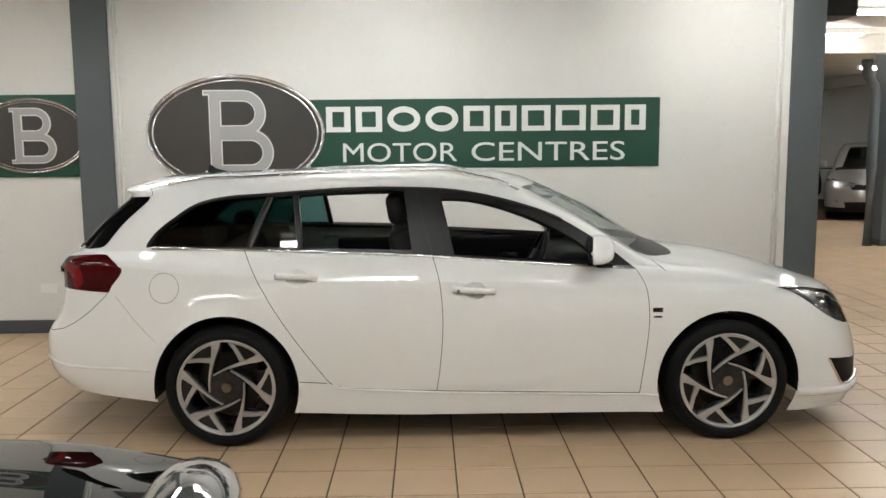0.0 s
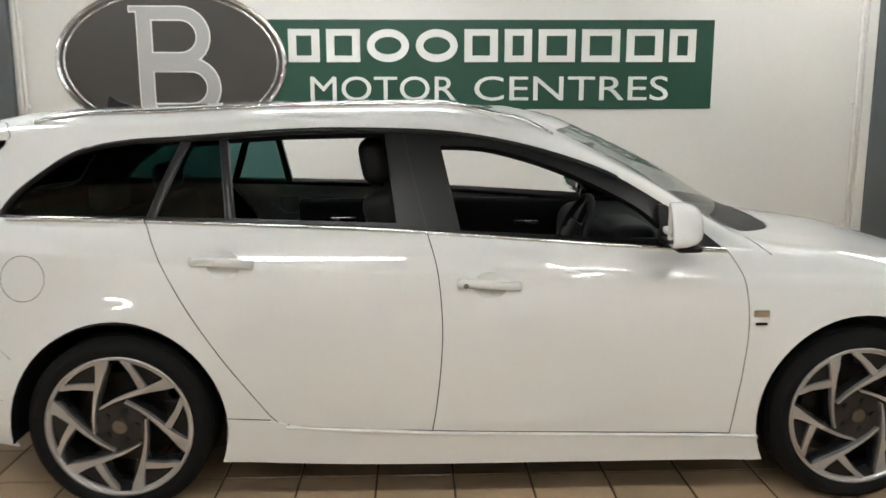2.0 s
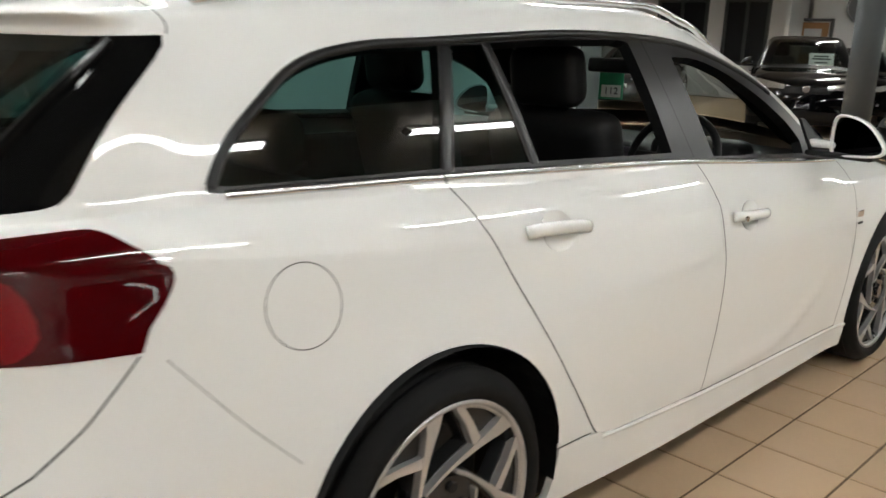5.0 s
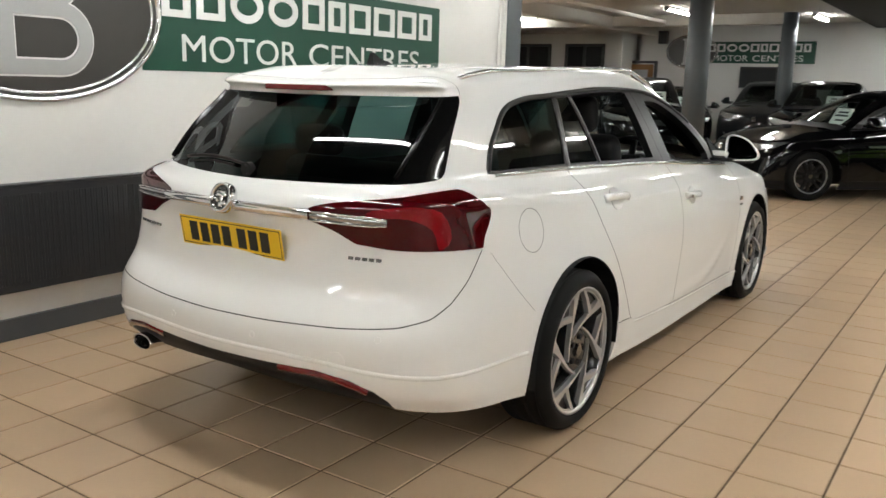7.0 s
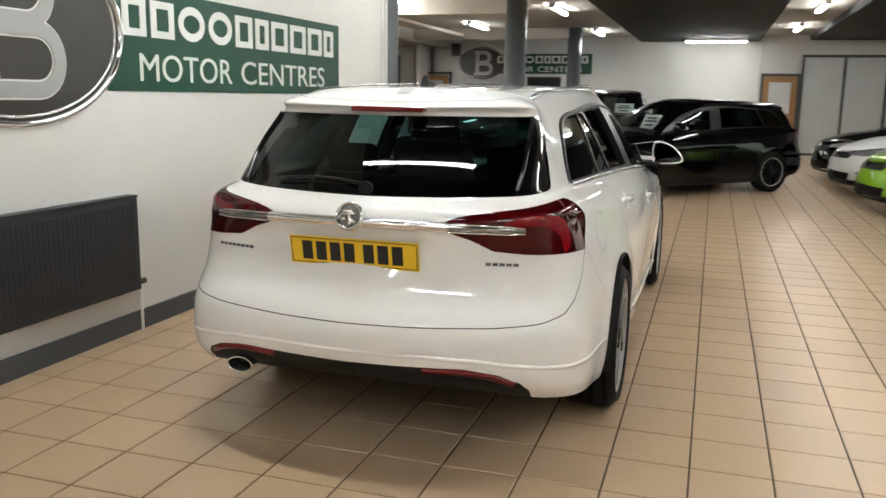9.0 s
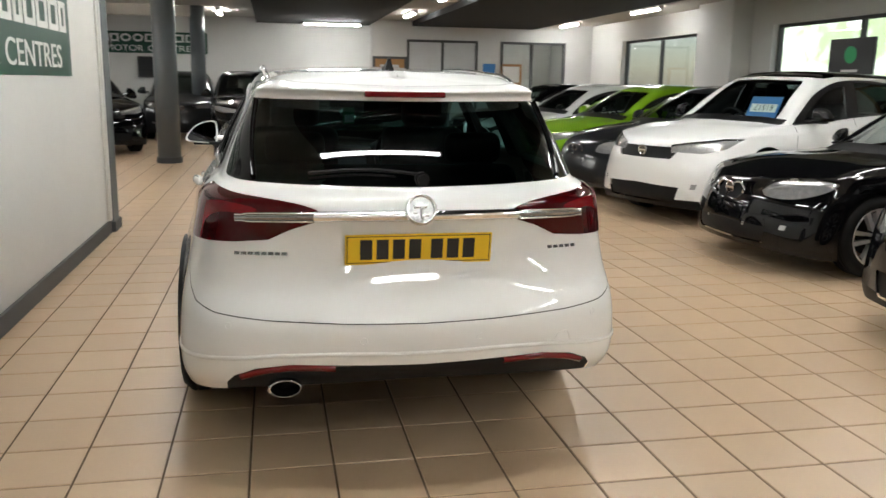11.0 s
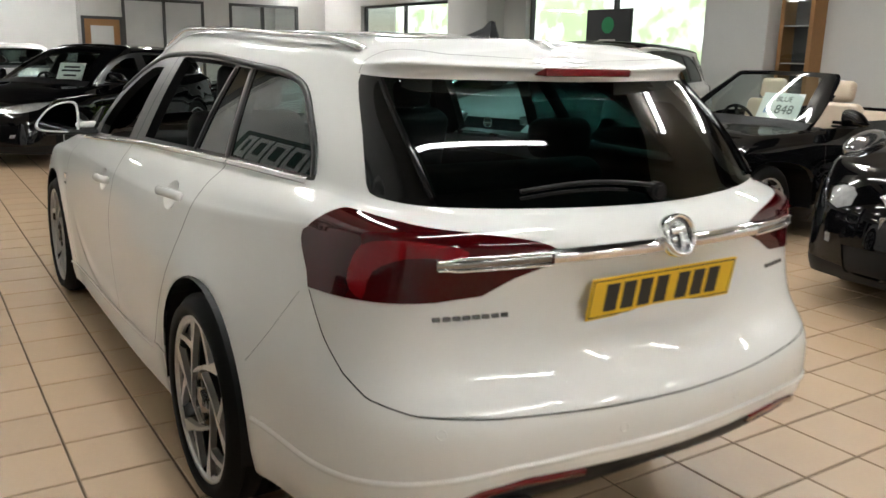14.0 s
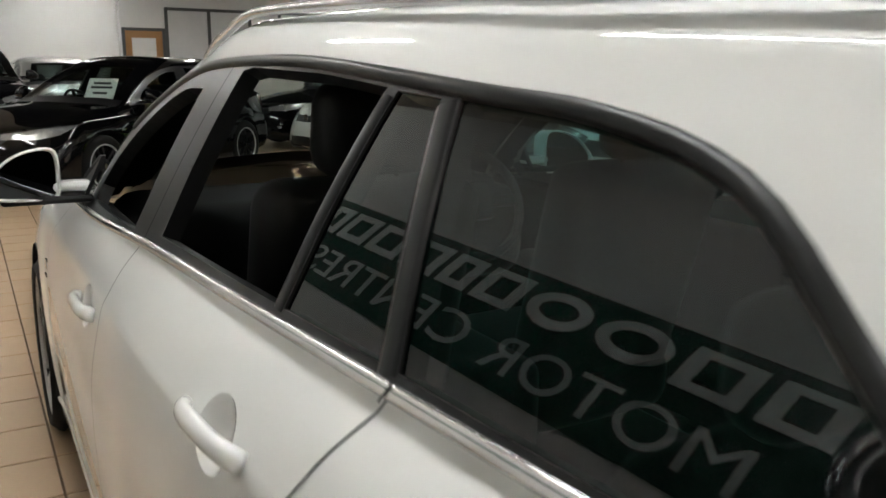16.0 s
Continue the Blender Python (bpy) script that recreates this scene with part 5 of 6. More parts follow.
    for side in (1, -1):
        ribbon("air_blade", lines, 0.017, M_FRIT, hatch, lift=0.003, side=side, depth=0.012, label="black air blade beside the rear glass")
    edge = [at_sv(full, s, v) for s, v in smooth_line(((1.60, 10.03), (1.63, 10.5), (1.68, 11.0), (1.66, 11.3), (1.5, 11.55), (1.2, 11.7), (0.8, 11.75), (0.4, 11.76), (0.01, 11.76)), 10)]
    for side in (1, -1):
        ribbon("spoiler_seam", edge, 0.003, M_SEAM, hatch, side=side, lift=0.003)
    bump = sheet("rear_bumper", bumper, M_WHITE, thing, both=True)
    sheet("valance", under, M_TRIM, bump, both=True, lift=-0.004, label="black textured lower valance")
    sheet("windscreen", screen, M_CLEARGLASS, thing, both=True)
    sheet("cowl_panel", cowl, M_TRIM, thing, both=True, lift=-0.004)
    sheet("grille", grille, M_TRIM, thing, both=True, lift=-0.006)
    sheet("air_intake", intake, M_TRIM, thing, both=True, lift=-0.006)
    frame_back = [g for g in dlo]
    for side in (1, -1):
        sheet("window_frame", frame_back, M_FRAMEBLACK, thing, side, lift=0.0, depth=0.035, label="satin black window surround and pillar")
        sheet("quarter_window", quarter, M_DARKGLASS, thing, side, lift=-0.004, label="dark tinted quarter window")
        rd = sheet("rear_door", rdoor, M_WHITE, thing, side, depth=0.012)
        sheet("fixed_window", fixed, M_DARKGLASS, rd, side, lift=-0.004)
        fd = sheet("front_door", fdoor, M_WHITE, thing, side, depth=0.012)
        sheet("sill", sill, M_WHITE, thing, side, lift=0.004, depth=0.02)
        lp = sheet("tail_lamp", lamp, M_REDLENS, thing, side, lift=0.004, depth=0.02, label="dark red wraparound tail lamp")
        sub, _ = cut(lamp, smooth_line([(0.95, 0.99), (1.2, 1.005), (1.5, 0.985), (1.62, 0.90), (1.50, 0.865), (1.42, 0.93), (1.2, 0.968), (0.95, 0.968)], 3, True), SZ, anyface)
        sheet("brake_light", sub, M_REDBRIGHT, lp, side, lift=0.0055, label="bright red light guide")
        hl = sheet("headlamp", head, M_GLOSSTRIM, thing, side, lift=-0.022, label="clear headlamp with dark internals")
        # flat bright patches stand in for the highlights of the lamp's reflectors
        for spot in ([(4.66, 0.725), (4.78, 0.70), (4.88, 0.69), (4.90, 0.745), (4.78, 0.765), (4.68, 0.762)], [(4.95, 0.68), (5.08, 0.66), (5.14, 0.70), (5.08, 0.745), (4.97, 0.745)]):
            bright, _ = cut(head, smooth_line(spot, 3, True), SZ, anyface)
            sheet("reflector_bowl", bright, M_CRYSTAL, hl, side, lift=-0.012, label="bright reflector patch standing in for a headlamp highlight")
        strip, _ = cut(head, [(4.42, 0.795), (4.7, 0.795), (5.0, 0.765), (5.2, 0.725), (5.2, 0.715), (5.0, 0.752), (4.7, 0.783), (4.42, 0.785)], SZ, anyface)
        sheet("light_strip", strip, M_SILVERLENS, hl, side, lift=-0.010, label="pale daytime light strip")
        sheet("lens", head, M_LENS, hl, side, lift=0.001)
        sheet("fog_surround", fog, M_TRIM, thing, side, lift=-0.01)
        # seams
        fl = lambda pts, n=12: [on_flank(tree, *p) for p in smooth_line(pts, n)]
        ribbon("door_seam", fl(DOOR_REAR[:8]), 0.0036, M_SEAM, rd, side=side)
        ribbon("door_seam", fl([(1.123, 1.03), (1.16, 0.899), (1.176, 0.717), (1.171, 0.563), (1.155, 0.404), (1.139, 0.303)]), 0.0036, M_SEAM, fd, side=side)
        ribbon("door_seam", fl([(2.238, 0.95), (2.282, 0.857), (2.296, 0.702), (2.285, 0.547), (2.266, 0.387), (2.253, 0.272)]), 0.0036, M_SEAM, fd, side=side)
        ribbon("door_seam", fl([(1.139, 0.303), (1.7, 0.287), (2.253, 0.272)], 10), 0.0036, M_SEAM, fd, side=side)
        ribbon("pillar_seam", fl([(1.125, 1.036), (1.075, 1.22), (1.035, 1.39)], 8), 0.005, M_SEAM, fd, side=side, lift=0.0015)
        ribbon("bonnet_seam", fl([(2.352, 0.984), (2.38, 0.958), (2.407, 0.932)], 4), 0.005, M_SEAM, thing, side=side)
        # bright strip along the belt line
        ribbon("belt_strip", fl([(-0.425, 1.076), (0.09, 1.069), (0.74, 1.048), (1.12, 1.030), (1.54, 1.0), (1.84, 0.978), (2.235, 0.951)], 10), 0.020, M_SATIN, thing, lift=0.003, side=side, depth=0.005, label="satin chrome belt strip")
        # rounded moulding round the top of the side glass
        mould = [on_flank(tree, x + 0.004 * (x < 0), z - 0.007) for x, z in DLO[4:-14]]
        ribbon("window_moulding", mould, 0.022, M_FRAMEBLACK, thing, lift=0.002, side=side, depth=0.007, label="rounded black moulding over the side windows")
        ribbon("belt_joint", fl([(0.086, 1.084), (0.098, 1.056)], 2), 0.004, M_SEAM, thing, lift=0.0095, side=side)
        ribbon("frame_joint", fl([(0.200, 1.352), (0.225, 1.372)], 2), 0.006, M_SEAM, thing, lift=0.003, side=side)
        ribbon("sill_seam", fl([(0.385, 0.364), (0.46, 0.358), (0.545, 0.352)], 4), 0.004, M_SEAM, thing, side=side)
        ribbon("sill_edge", fl([(0.60, 0.322), (1.139, 0.292), (2.253, 0.262), (2.32, 0.257)], 10), 0.012, M_WHITE, thing, lift=0.004, side=side, depth=0.004)
        ribbon("fog_trim", fl([(3.312, 0.440), (3.36, 0.36), (3.41, 0.290), (3.50, 0.284), (3.60, 0.300)], 6), 0.016, M_SATIN, thing, lift=0.002, side=side, depth=0.006, label="chrome edge of the fog lamp recess")
        ribbon("front_lip", fl([(3.13, 0.262), (3.30, 0.256), (3.45, 0.252), (3.56, 0.256)], 6), 0.045, M_WHITE, thing, lift=0.004, side=side, depth=0.012)
        # divider bars of the rear door
        ribbon("window_divider", [on_flank(tree, *p) for p in smooth_line([(0.362, 1.350), (0.382, 1.22), (0.402, 1.076)], 5)], 0.026, M_GLOSSTRIM, rd, lift=0.001, side=side, depth=0.003)
        ribbon("pillar_trim", [on_flank(tree, *p) for p in smooth_line([(0.222, 1.346), (0.165, 1.22), (0.114, 1.078)], 5)], 0.034, M_GLOSSTRIM, thing, lift=0.001, side=side, depth=0.002)
        # handles
        for door, hx, hz, tilt in ((rd, 0.388, 0.926, -3.0), (fd, 1.345, 0.852, -3.5)):
            handle = empty("door_handle")
            handle.parent = door
            dish("scoop", tree, hx + 0.005, hz - 0.002, 0.062, 0.048, 0.02, M_WHITE, handle, side)
            pts = []
            for u in np.linspace(-0.112, 0.112, 13):
                p, n = on_flank(tree, hx + u, hz + math.tan(radians(tilt)) * u)
                pts.append(p + n * (0.006 + 0.018 * (1 - (u / 0.112) ** 4)))
            b = tube(pts, 0.0125, 12, flat=1.35)
            for v in b.verts:
                v.co.y *= side
            part("grip", b, M_WHITE, handle, smooth=True)
            if door is fd and side < 0:
                p, n = on_flank(tree, hx - 0.085, hz + 0.003)
                part("lock", cyl(0.009, 0.005, 16, "Y", (p.x, -(p.y + 0.0345), p.z)), M_SATIN, handle)
        # side badge and repeater
        badge = empty("wing_badge")
        badge.parent = thing
        for z0, z1, w, m in ((0.722, 0.748, 0.058, M_CHROME), (0.693, 0.703, 0.044, M_TRIM)):
            p, n = on_flank(tree, 2.342, (z0 + z1) / 2)
            b = boxes([(2.342 - w / 2, 2.342 + w / 2, -0.004, 0.004, z0, z1)], 0.0015, 1)
            for v in b.verts:
                v.co.y = (v.co.y + p.y) * side
            part("badge_plate", b, m, badge)
        # bodykit edges: lip over the lower bumper and sill
        lip = [on_round(tree, lerp(91, 180, u) if side > 0 else lerp(269, 180, u), float(np.interp(u, (0, 0.35, 0.6, 0.75, 1), (0.430, 0.455, 0.492, 0.50, 0.497)))) for u in np.linspace(0, 1, 60)]
        ribbon("bumper_crease", lip, 0.016, M_WHITE, bump, lift=0.0, depth=0.006)
        ribbon("bumper_seam", fl([(-0.375, 0.585), (-0.48, 0.69), (-0.60, 0.83)], 6), 0.0015, M_SEAM, bump, side=side)
        # arch liner and lip
        for cx in (0.0, 2.737):
            liner = spin([(0.386, 0.60), (0.392, 0.84), (0.388, 0.898)], 40)
            for v in liner.verts:
                v.co = Vector((v.co.x + cx, v.co.y * side, v.co.z + 0.335))
            bmesh.ops.delete(liner, geom=[x for x in liner.faces if x.calc_center_median().z < 0.25], context="FACES")
            part("arch_liner", liner, M_TRIM, thing)
        # roof rails
        pts = []
        for u in np.linspace(0, 1, 40):
            x = lerp(-0.375, 1.62, u)
            p, n = on_top(tree, x, float(np.interp(u, (0, 0.25, 1), (0.498, 0.528, 0.520))))
            rise = 0.024 * min(1, u / 0.10, (1 - u) / 0.10) ** 0.7 - 0.004
            pts.append(Vector((x, p.y + 0.012, p.z + rise)))
        b = tube(pts, 0.0120, 10, flat=0.85)
        for v in b.verts:
            v.co.y *= side
        part("roof_rail", b, M_SATIN, thing, "satin silver roof rail", True)
        door_mirror(thing, side, M_WHITE)
        for cx in (0.0, 2.737):
            make_wheel(thing, cx, side * 0.783, 0.335, 0.264, 0.245, True, swap=side, phase=41.0 if cx < 1 else 55.0)
        # lower light reflectors
        refl = [on_tail(tree, side * y, z) for y, z in smooth_line([(0.30, 0.444), (0.40, 0.447), (0.47, 0.445), (0.56, 0.428), (0.622, 0.404)], 4)]
        ribbon("reflector", refl, 0.024, M_REFLECT, bump, lift=0.002, depth=0.004, label="red lower reflector")
    # rear seams and bright work
    seam = [on_round(tree, g, float(np.interp(abs(g - 180), (0, 20, 38, 50, 57, 62, 67, 73), (0.603, 0.606, 0.614, 0.628, 0.650, 0.690, 0.75, 0.845)))) for g in np.linspace(107, 253, 160)]
    ribbon("tailgate_seam", seam, 0.0038, M_SEAM, hatch)
    across = lambda y0, y1, n, dz=0.0: [on_tail(tree, y, 0.966 + dz - 0.012 * (y / 0.62) ** 2) for y in np.linspace(y0, y1, n)]
    ribbon("chrome_bar", across(-0.36, 0.36, 32), 0.036, M_CHROME, hatch, lift=0.010, depth=0.012, label="chrome bar across the tailgate")
    for side in (1, -1):
        strip = [on_tail(tree, side * y, 0.966 - 0.012 * (y / 0.62) ** 2) for y in np.linspace(0.362, 0.625, 16)]
        clear = ribbon("reversing_light", strip if side < 0 else strip[::-1], 0.026, M_CRYSTAL, hatch, lift=0.008, depth=0.008, label="clear strip that carries the chrome bar into the lamp")
        for dz in (-0.0125, 0.0125):
            rim = [on_tail(tree, side * y, 0.966 + dz * (1.0 if y < 0.60 else 0.75) - 0.012 * (y / 0.62) ** 2) for y in np.linspace(0.362, 0.622, 14)]
            ribbon("chrome_rim", rim if side < 0 else rim[::-1], 0.006, M_CHROME, clear, lift=0.016, depth=0.004)
    p, n = on_tail(tree, 0.0, 0.982)
    m = facing(p + n * 0.026, n)
    emblem = empty("emblem")
    emblem.parent = hatch
    emblem.matrix_local = m
    b = spin([(0.043, 0.0), (0.045, 0.011), (0.052, 0.011), (0.055, 0.0), (0.054, -0.02)], 40)
    bmesh.ops.transform(b, matrix=pose(0, 0, 0, 90, 0, 0), verts=b.verts)
    part("emblem_ring", b, M_CHROME, emblem, smooth=True)
    part("emblem_disc", cyl(0.044, 0.01, 36, "Z", (0, 0, -0.006)), M_DARKCHROME, emblem)
    part("emblem_relief", boxes([(-0.026, 0.022, 0.004, 0.022, 0.0, 0.008), (-0.004, 0.012, -0.034, 0.006, 0.0, 0.010), (0.010, 0.030, -0.026, -0.010, 0.0, 0.007), (-0.028, -0.012, -0.016, -0.004, 0.0, 0.006)], 0.004), M_CHROME, emblem, smooth=True)
    p, n = on_tail(tree, 0.0, 0.848)
    plate_bars(hatch, facing((-1.052, 0, 0.848), Vector((-1, 0, -0.17))), M_YELLOWPLATE)
    for y0, y1, k, z in ((0.637, 0.453, 8, 0.828), (-0.490, -0.612, 5, 0.829)):
        word = empty("model_badge")
        word.parent = hatch
        for i in range(k):
            y = lerp(y0, y1, (i + 0.5) / k)
            p, n = on_tail(tree, y, z)
            o = part("badge_mark", boxes([(-0.0098, 0.0098, -0.0055, 0.0055, 0, 0.002)], 0.0008, 1), M_DARKCHROME, word)
            o.matrix_local = facing(p, n)
    for y, z, r in ((0.66, 0.590, 0.011), (0.205, 0.548, 0.011), (-0.205, 0.548, 0.011), (-0.66, 0.590, 0.011), (-0.53, 0.508, 0.03)):
        p, n = on_tail(tree, y, z)
        b = spin([(r - 0.0015, 0.0), (r - 0.001, 0.0008), (r + 0.001, 0.0008), (r + 0.0015, 0.0)], 28)
        bmesh.ops.transform(b, matrix=facing(p + n * 0.0006, n) @ pose(0, 0, 0, 90, 0, 0), verts=b.verts)
        part("parking_sensor", b, M_WHITE, bump)
    # fuel flap
    ribbon("fuel_flap", [on_flank(tree, *p) for p in circle(-0.332, 0.874, 0.081, 40) + [(-0.251, 0.874)]], 0.0022, M_SEAM, thing, side=-1, label="round fuel flap outline")
    # high brake light, spoiler edge, wiper, aerial
    part("high_brake_light", boxes([(-0.728, -0.66, -0.155, 0.155, 1.362, 1.383)], 0.006), M_REFLECT, hatch, "red high-level brake light")
    wip = [on_tail(tree, y, 1.087 + 0.016 * math.sin(math.pi * (y + 0.02) / 0.40)) for y in np.linspace(-0.02, 0.37, 14)]
    wiper = empty("rear_wiper")
    wiper.parent = hatch
    part("wiper_arm", tube([q + k * 0.018 for q, k in wip], 0.0075, 8, flat=0.8), M_TRIM, wiper, smooth=True)
    part("wiper_blade", tube([q + k * 0.008 - Vector((0, 0, 0.014)) for q, k in wip[3:]], 0.006, 6), M_TRIM, wiper)
    q, k = wip[0]
    part("wiper_boss", cyl(0.026, 0.04, 16, "X", (q.x - 0.012, q.y, q.z - 0.004), bevel=0.008), M_TRIM, wiper)
    p, n = on_top(tree, -0.2, 0)
    fin = prism([(-0.280, 1.44), (-0.274, 1.490), (-0.268, 1.516), (-0.258, 1.519), (-0.228, 1.497), (-0.17, 1.480), (-0.09, 1.462), (-0.09, 1.45)], 0.036)
    for v in fin.verts:
        v.co.y = (v.co.y - 0.018) * float(np.interp(v.co.z, (1.44, 1.463, 1.49, 1.52), (1.6, 1.5, 0.7, 0.35)))
    part("roof_aerial", fin, M_TRIM, thing, "black shark-fin aerial")
    # exhaust, underbody
    ex = empty("exhaust_tip")
    ex.parent = thing
    prof = [(1.0, 0.0), (1.0, -0.012), (0.9, -0.016), (0.86, -0.01), (0.84, 0.12)]
    b = bmesh.new()
    rows = []
    for k in range(32):
        a = 2 * math.pi * k / 32
        rows.append([b.verts.new((-1.085 + o, 0.472 + 0.058 * r * math.cos(a), 0.373 + 0.032 * r * math.sin(a))) for r, o in [(0.98, 0.14)] + prof])
    for p, q in zip(rows, rows[1:] + rows[:1]):
        for i in range(len(p) - 1):
            b.faces.new((p[i], p[i + 1], q[i + 1], q[i]))
    bmesh.ops.recalc_face_normals(b, faces=b.faces)
    part("chrome_trim", b, M_CHROME, ex, smooth=True)
    part("bore", boxes([(-1.0, -0.96, 0.42, 0.52, 0.345, 0.40)], 0.01), M_SEAM, ex)
    # the wide middle block is set low to block light under the car
    part("underbody", boxes([(-0.55, 3.45, -0.55, 0.55, 0.22, 0.42), (0.45, 2.3, -0.80, 0.80, 0.15, 0.32), (-0.90, -0.50, -0.5, 0.5, 0.40, 0.46)], 0.02), M_TRIM, thing, "black underbody")
    cockpit(thing, M_LEATHER)
    tag = empty("mirror_tag")
    tag.parent = thing
    part("inner_mirror", boxes([(1.80, 1.83, -0.12, 0.12, 1.25, 1.31)], 0.012), M_TRIM, tag)
    part("stalk", boxes([(1.82, 1.90, -0.012, 0.012, 1.29, 1.31)], 0.004), M_TRIM, tag)
    part("green_tag", boxes([(1.80, 1.804, -0.06, 0.04, 1.14, 1.25)], 0.001, 1), mat("green_card", (0.02, 0.25, 0.12), 0.6, grain=0.1), tag, "green hanging card")
    part("card_window", boxes([(1.797, 1.80, -0.05, 0.03, 1.15, 1.20)]), M_PAPER, tag)
    lettering("card_number", "112", 0.04, M_INK, tag, facing((1.7965, -0.01, 1.175), (-1, 0, 0)), 0.0003)
    turn = Matrix.Translation((1.802, -0.01, 0)) @ pose(0, 0, 0, 0, 0, 37) @ Matrix.Translation((-1.802, 0.01, 0))
    for o in tag.children:
        if o.name.split(".")[0] in ("green_tag", "card_window", "card_number"):
            o.matrix_local = turn
    return thing


def rising(pairs):
    """A smooth rising function through the pairs, straight beyond both ends."""
    xs, ys = [p[0] for p in pairs], [p[1] for p in pairs]
    h = [b - a for a, b in zip(xs, xs[1:])]
    d = [(b - a) / w for a, b, w in zip(ys, ys[1:], h)]
    m = [d[0]] + [2 * a * b / (a + b) for a, b in zip(d, d[1:])] + [d[-1]]

    def value(x):
        if x <= xs[0]:
            return ys[0] + (x - xs[0]) * m[0]
        if x >= xs[-1]:
            return ys[-1] + (x - xs[-1]) * m[-1]
        i = next(k for k in range(len(h)) if x <= xs[k + 1])
        t = (x - xs[i]) / h[i]
        return (1 + 2 * t) * (1 - t) ** 2 * ys[i] + t * (1 - t) ** 2 * h[i] * m[i] + t * t * (3 - 2 * t) * ys[i + 1] + t * t * (t - 1) * h[i] * m[i + 1]
    return value


def warper(xs, zs, wy=1.0, top=1.0):
    """Maps the estate's body into another: xs and zs are pairs (estate, other)."""
    fx, fz = rising(xs), rising(zs)

    def warp(c):
        x, z = fx(c[0]), fz(c[2])
        k = wy * lerp(1.0, top, min(max((c[2] - 0.95) / 0.4, 0), 1))
        return Vector((x, c[1] * k, z))
    return warp


def parked_car(name, label, m, warp, paint, wb, wheel_r=0.32, roof=None, open_top=False, leather=None, badge=True, face="wide", rims=None, card=None, plate_z=0.5, track=0.76, words=(), fine=False):
    thing = tagged(empty(name, m), label, "car", group="parked cars")
    f = shell(LEVELS, 10, 9, 22, 4) if fine else shell(LEVELS, 6, 5, 14, 2)
    full = f
    for cx in (0.0, 2.737):
        _, f = cut(f, circle(cx, 0.335, 0.385, 32), XZ, flank)
    dlo, f = cut(f, DLO, XZ, flank)
    panes = []
    for poly in (QUARTER, [(0.24, 1.352), (0.60, 1.372), (0.968, 1.374), (1.012, 1.062), (0.135, 1.086)], FRONT_OPEN):
        a, dlo = cut(dlo, poly, XZ, anyface)
        panes.append(a)
    lamp, f = cut(f, TAIL_LAMP, SZ, lambda v: v[6] < 2.4)
    rear, f = cut(f, REAR_GLASS, YZ, tail)
    screen, f = cut(f, [(4.70, 8.22), (6.2, 8.22), (6.2, 9.93), (4.78, 9.93)], SV, nose)
    cowl, f = cut(f, [(4.25, 7.8), (6.2, 7.85), (6.2, 8.22), (4.25, 8.22)], SV, nose)
    heads = {"wide": [(4.12, 0.80), (4.6, 0.80), (5.05, 0.762), (5.45, 0.72), (5.42, 0.66), (4.9, 0.655), (4.5, 0.70)],
             "kidney": smooth_line([(4.22, 0.775), (4.55, 0.808), (4.95, 0.80), (5.26, 0.77), (5.37, 0.70), (5.30, 0.632), (4.95, 0.625), (4.5, 0.69)], 3, True),
             "round": [(4.72, 0.63), (4.9, 0.66), (5.1, 0.66), (5.2, 0.62), (5.18, 0.56), (5.0, 0.53), (4.8, 0.55)]}[face]
    head, f = cut(f, heads, SZ, lambda v: v[6] > 3.8)
    ahead = lambda v: v[0] > 3.2 and v[6] > 4.6
    grilles = {"wide": [[(-0.01, 0.60), (0.36, 0.60), (0.44, 0.70), (-0.01, 0.70)]], "kidney": [[(0.012, 0.575), (0.15, 0.575), (0.19, 0.64), (0.17, 0.705), (0.012, 0.705)]],
               "round": [[(-0.01, 0.60), (0.20, 0.60), (0.34, 0.70), (-0.01, 0.70)]]}[face]
    mesh_parts = []
    for g in grilles + [[(-0.01, 0.24), (0.46, 0.24), (0.50, 0.38), (-0.01, 0.40)]]:
        a, f = cut(f, g, YZ, ahead)
        mesh_parts.append(a)
    fogs, f = cut(f, [(0.60, 0.372), (0.65, 0.372), (0.658, 0.412), (0.608, 0.412)], YZ, ahead)
    skirt, f = cut(f, [(-1.4, 0.0), (4.0, 0.0), (4.0, 0.27), (-1.4, 0.27)], XZ, anyface)
    top = [g for g in f if g[0][7] >= 10 or (g[0][7] >= 8.2 and g[0][6] < 4.05)]
    if open_top:
        f = [g for g in f if g[0][7] < 8 or (g[0][6] > 4.0 and g[0][7] < 10.6)]
    elif roof:
        cap = [g for g in f if g[0][7] >= 10.3]
        f = [g for g in f if g[0][7] < 10.3]
        sheet("roof", cap, roof, thing, both=True, warp=warp, label="contrasting dark roof")
    sheet("body", f, paint, thing, both=True, warp=warp)
    sheet("lower_skirt", skirt, M_TRIM if face != "kidney" else paint, thing, both=True, warp=warp)
    if not open_top:
        sheet("cabin_lining", top, M_CABIN, thing, both=True, lift=-0.03, warp=warp)
        sheet("rear_window", rear, M_CARGLASS, thing, both=True, warp=warp)
    sheet("windscreen", screen, M_CLEARGLASS, thing, both=True, warp=warp)
    sheet("cowl_panel", cowl, M_TRIM, thing, both=True, lift=-0.004, warp=warp)
    for a, n in zip(mesh_parts, ("grille", "lower_grille")):
        sheet(n, a, M_TRIM, thing, both=True, lift=-0.015, warp=warp)
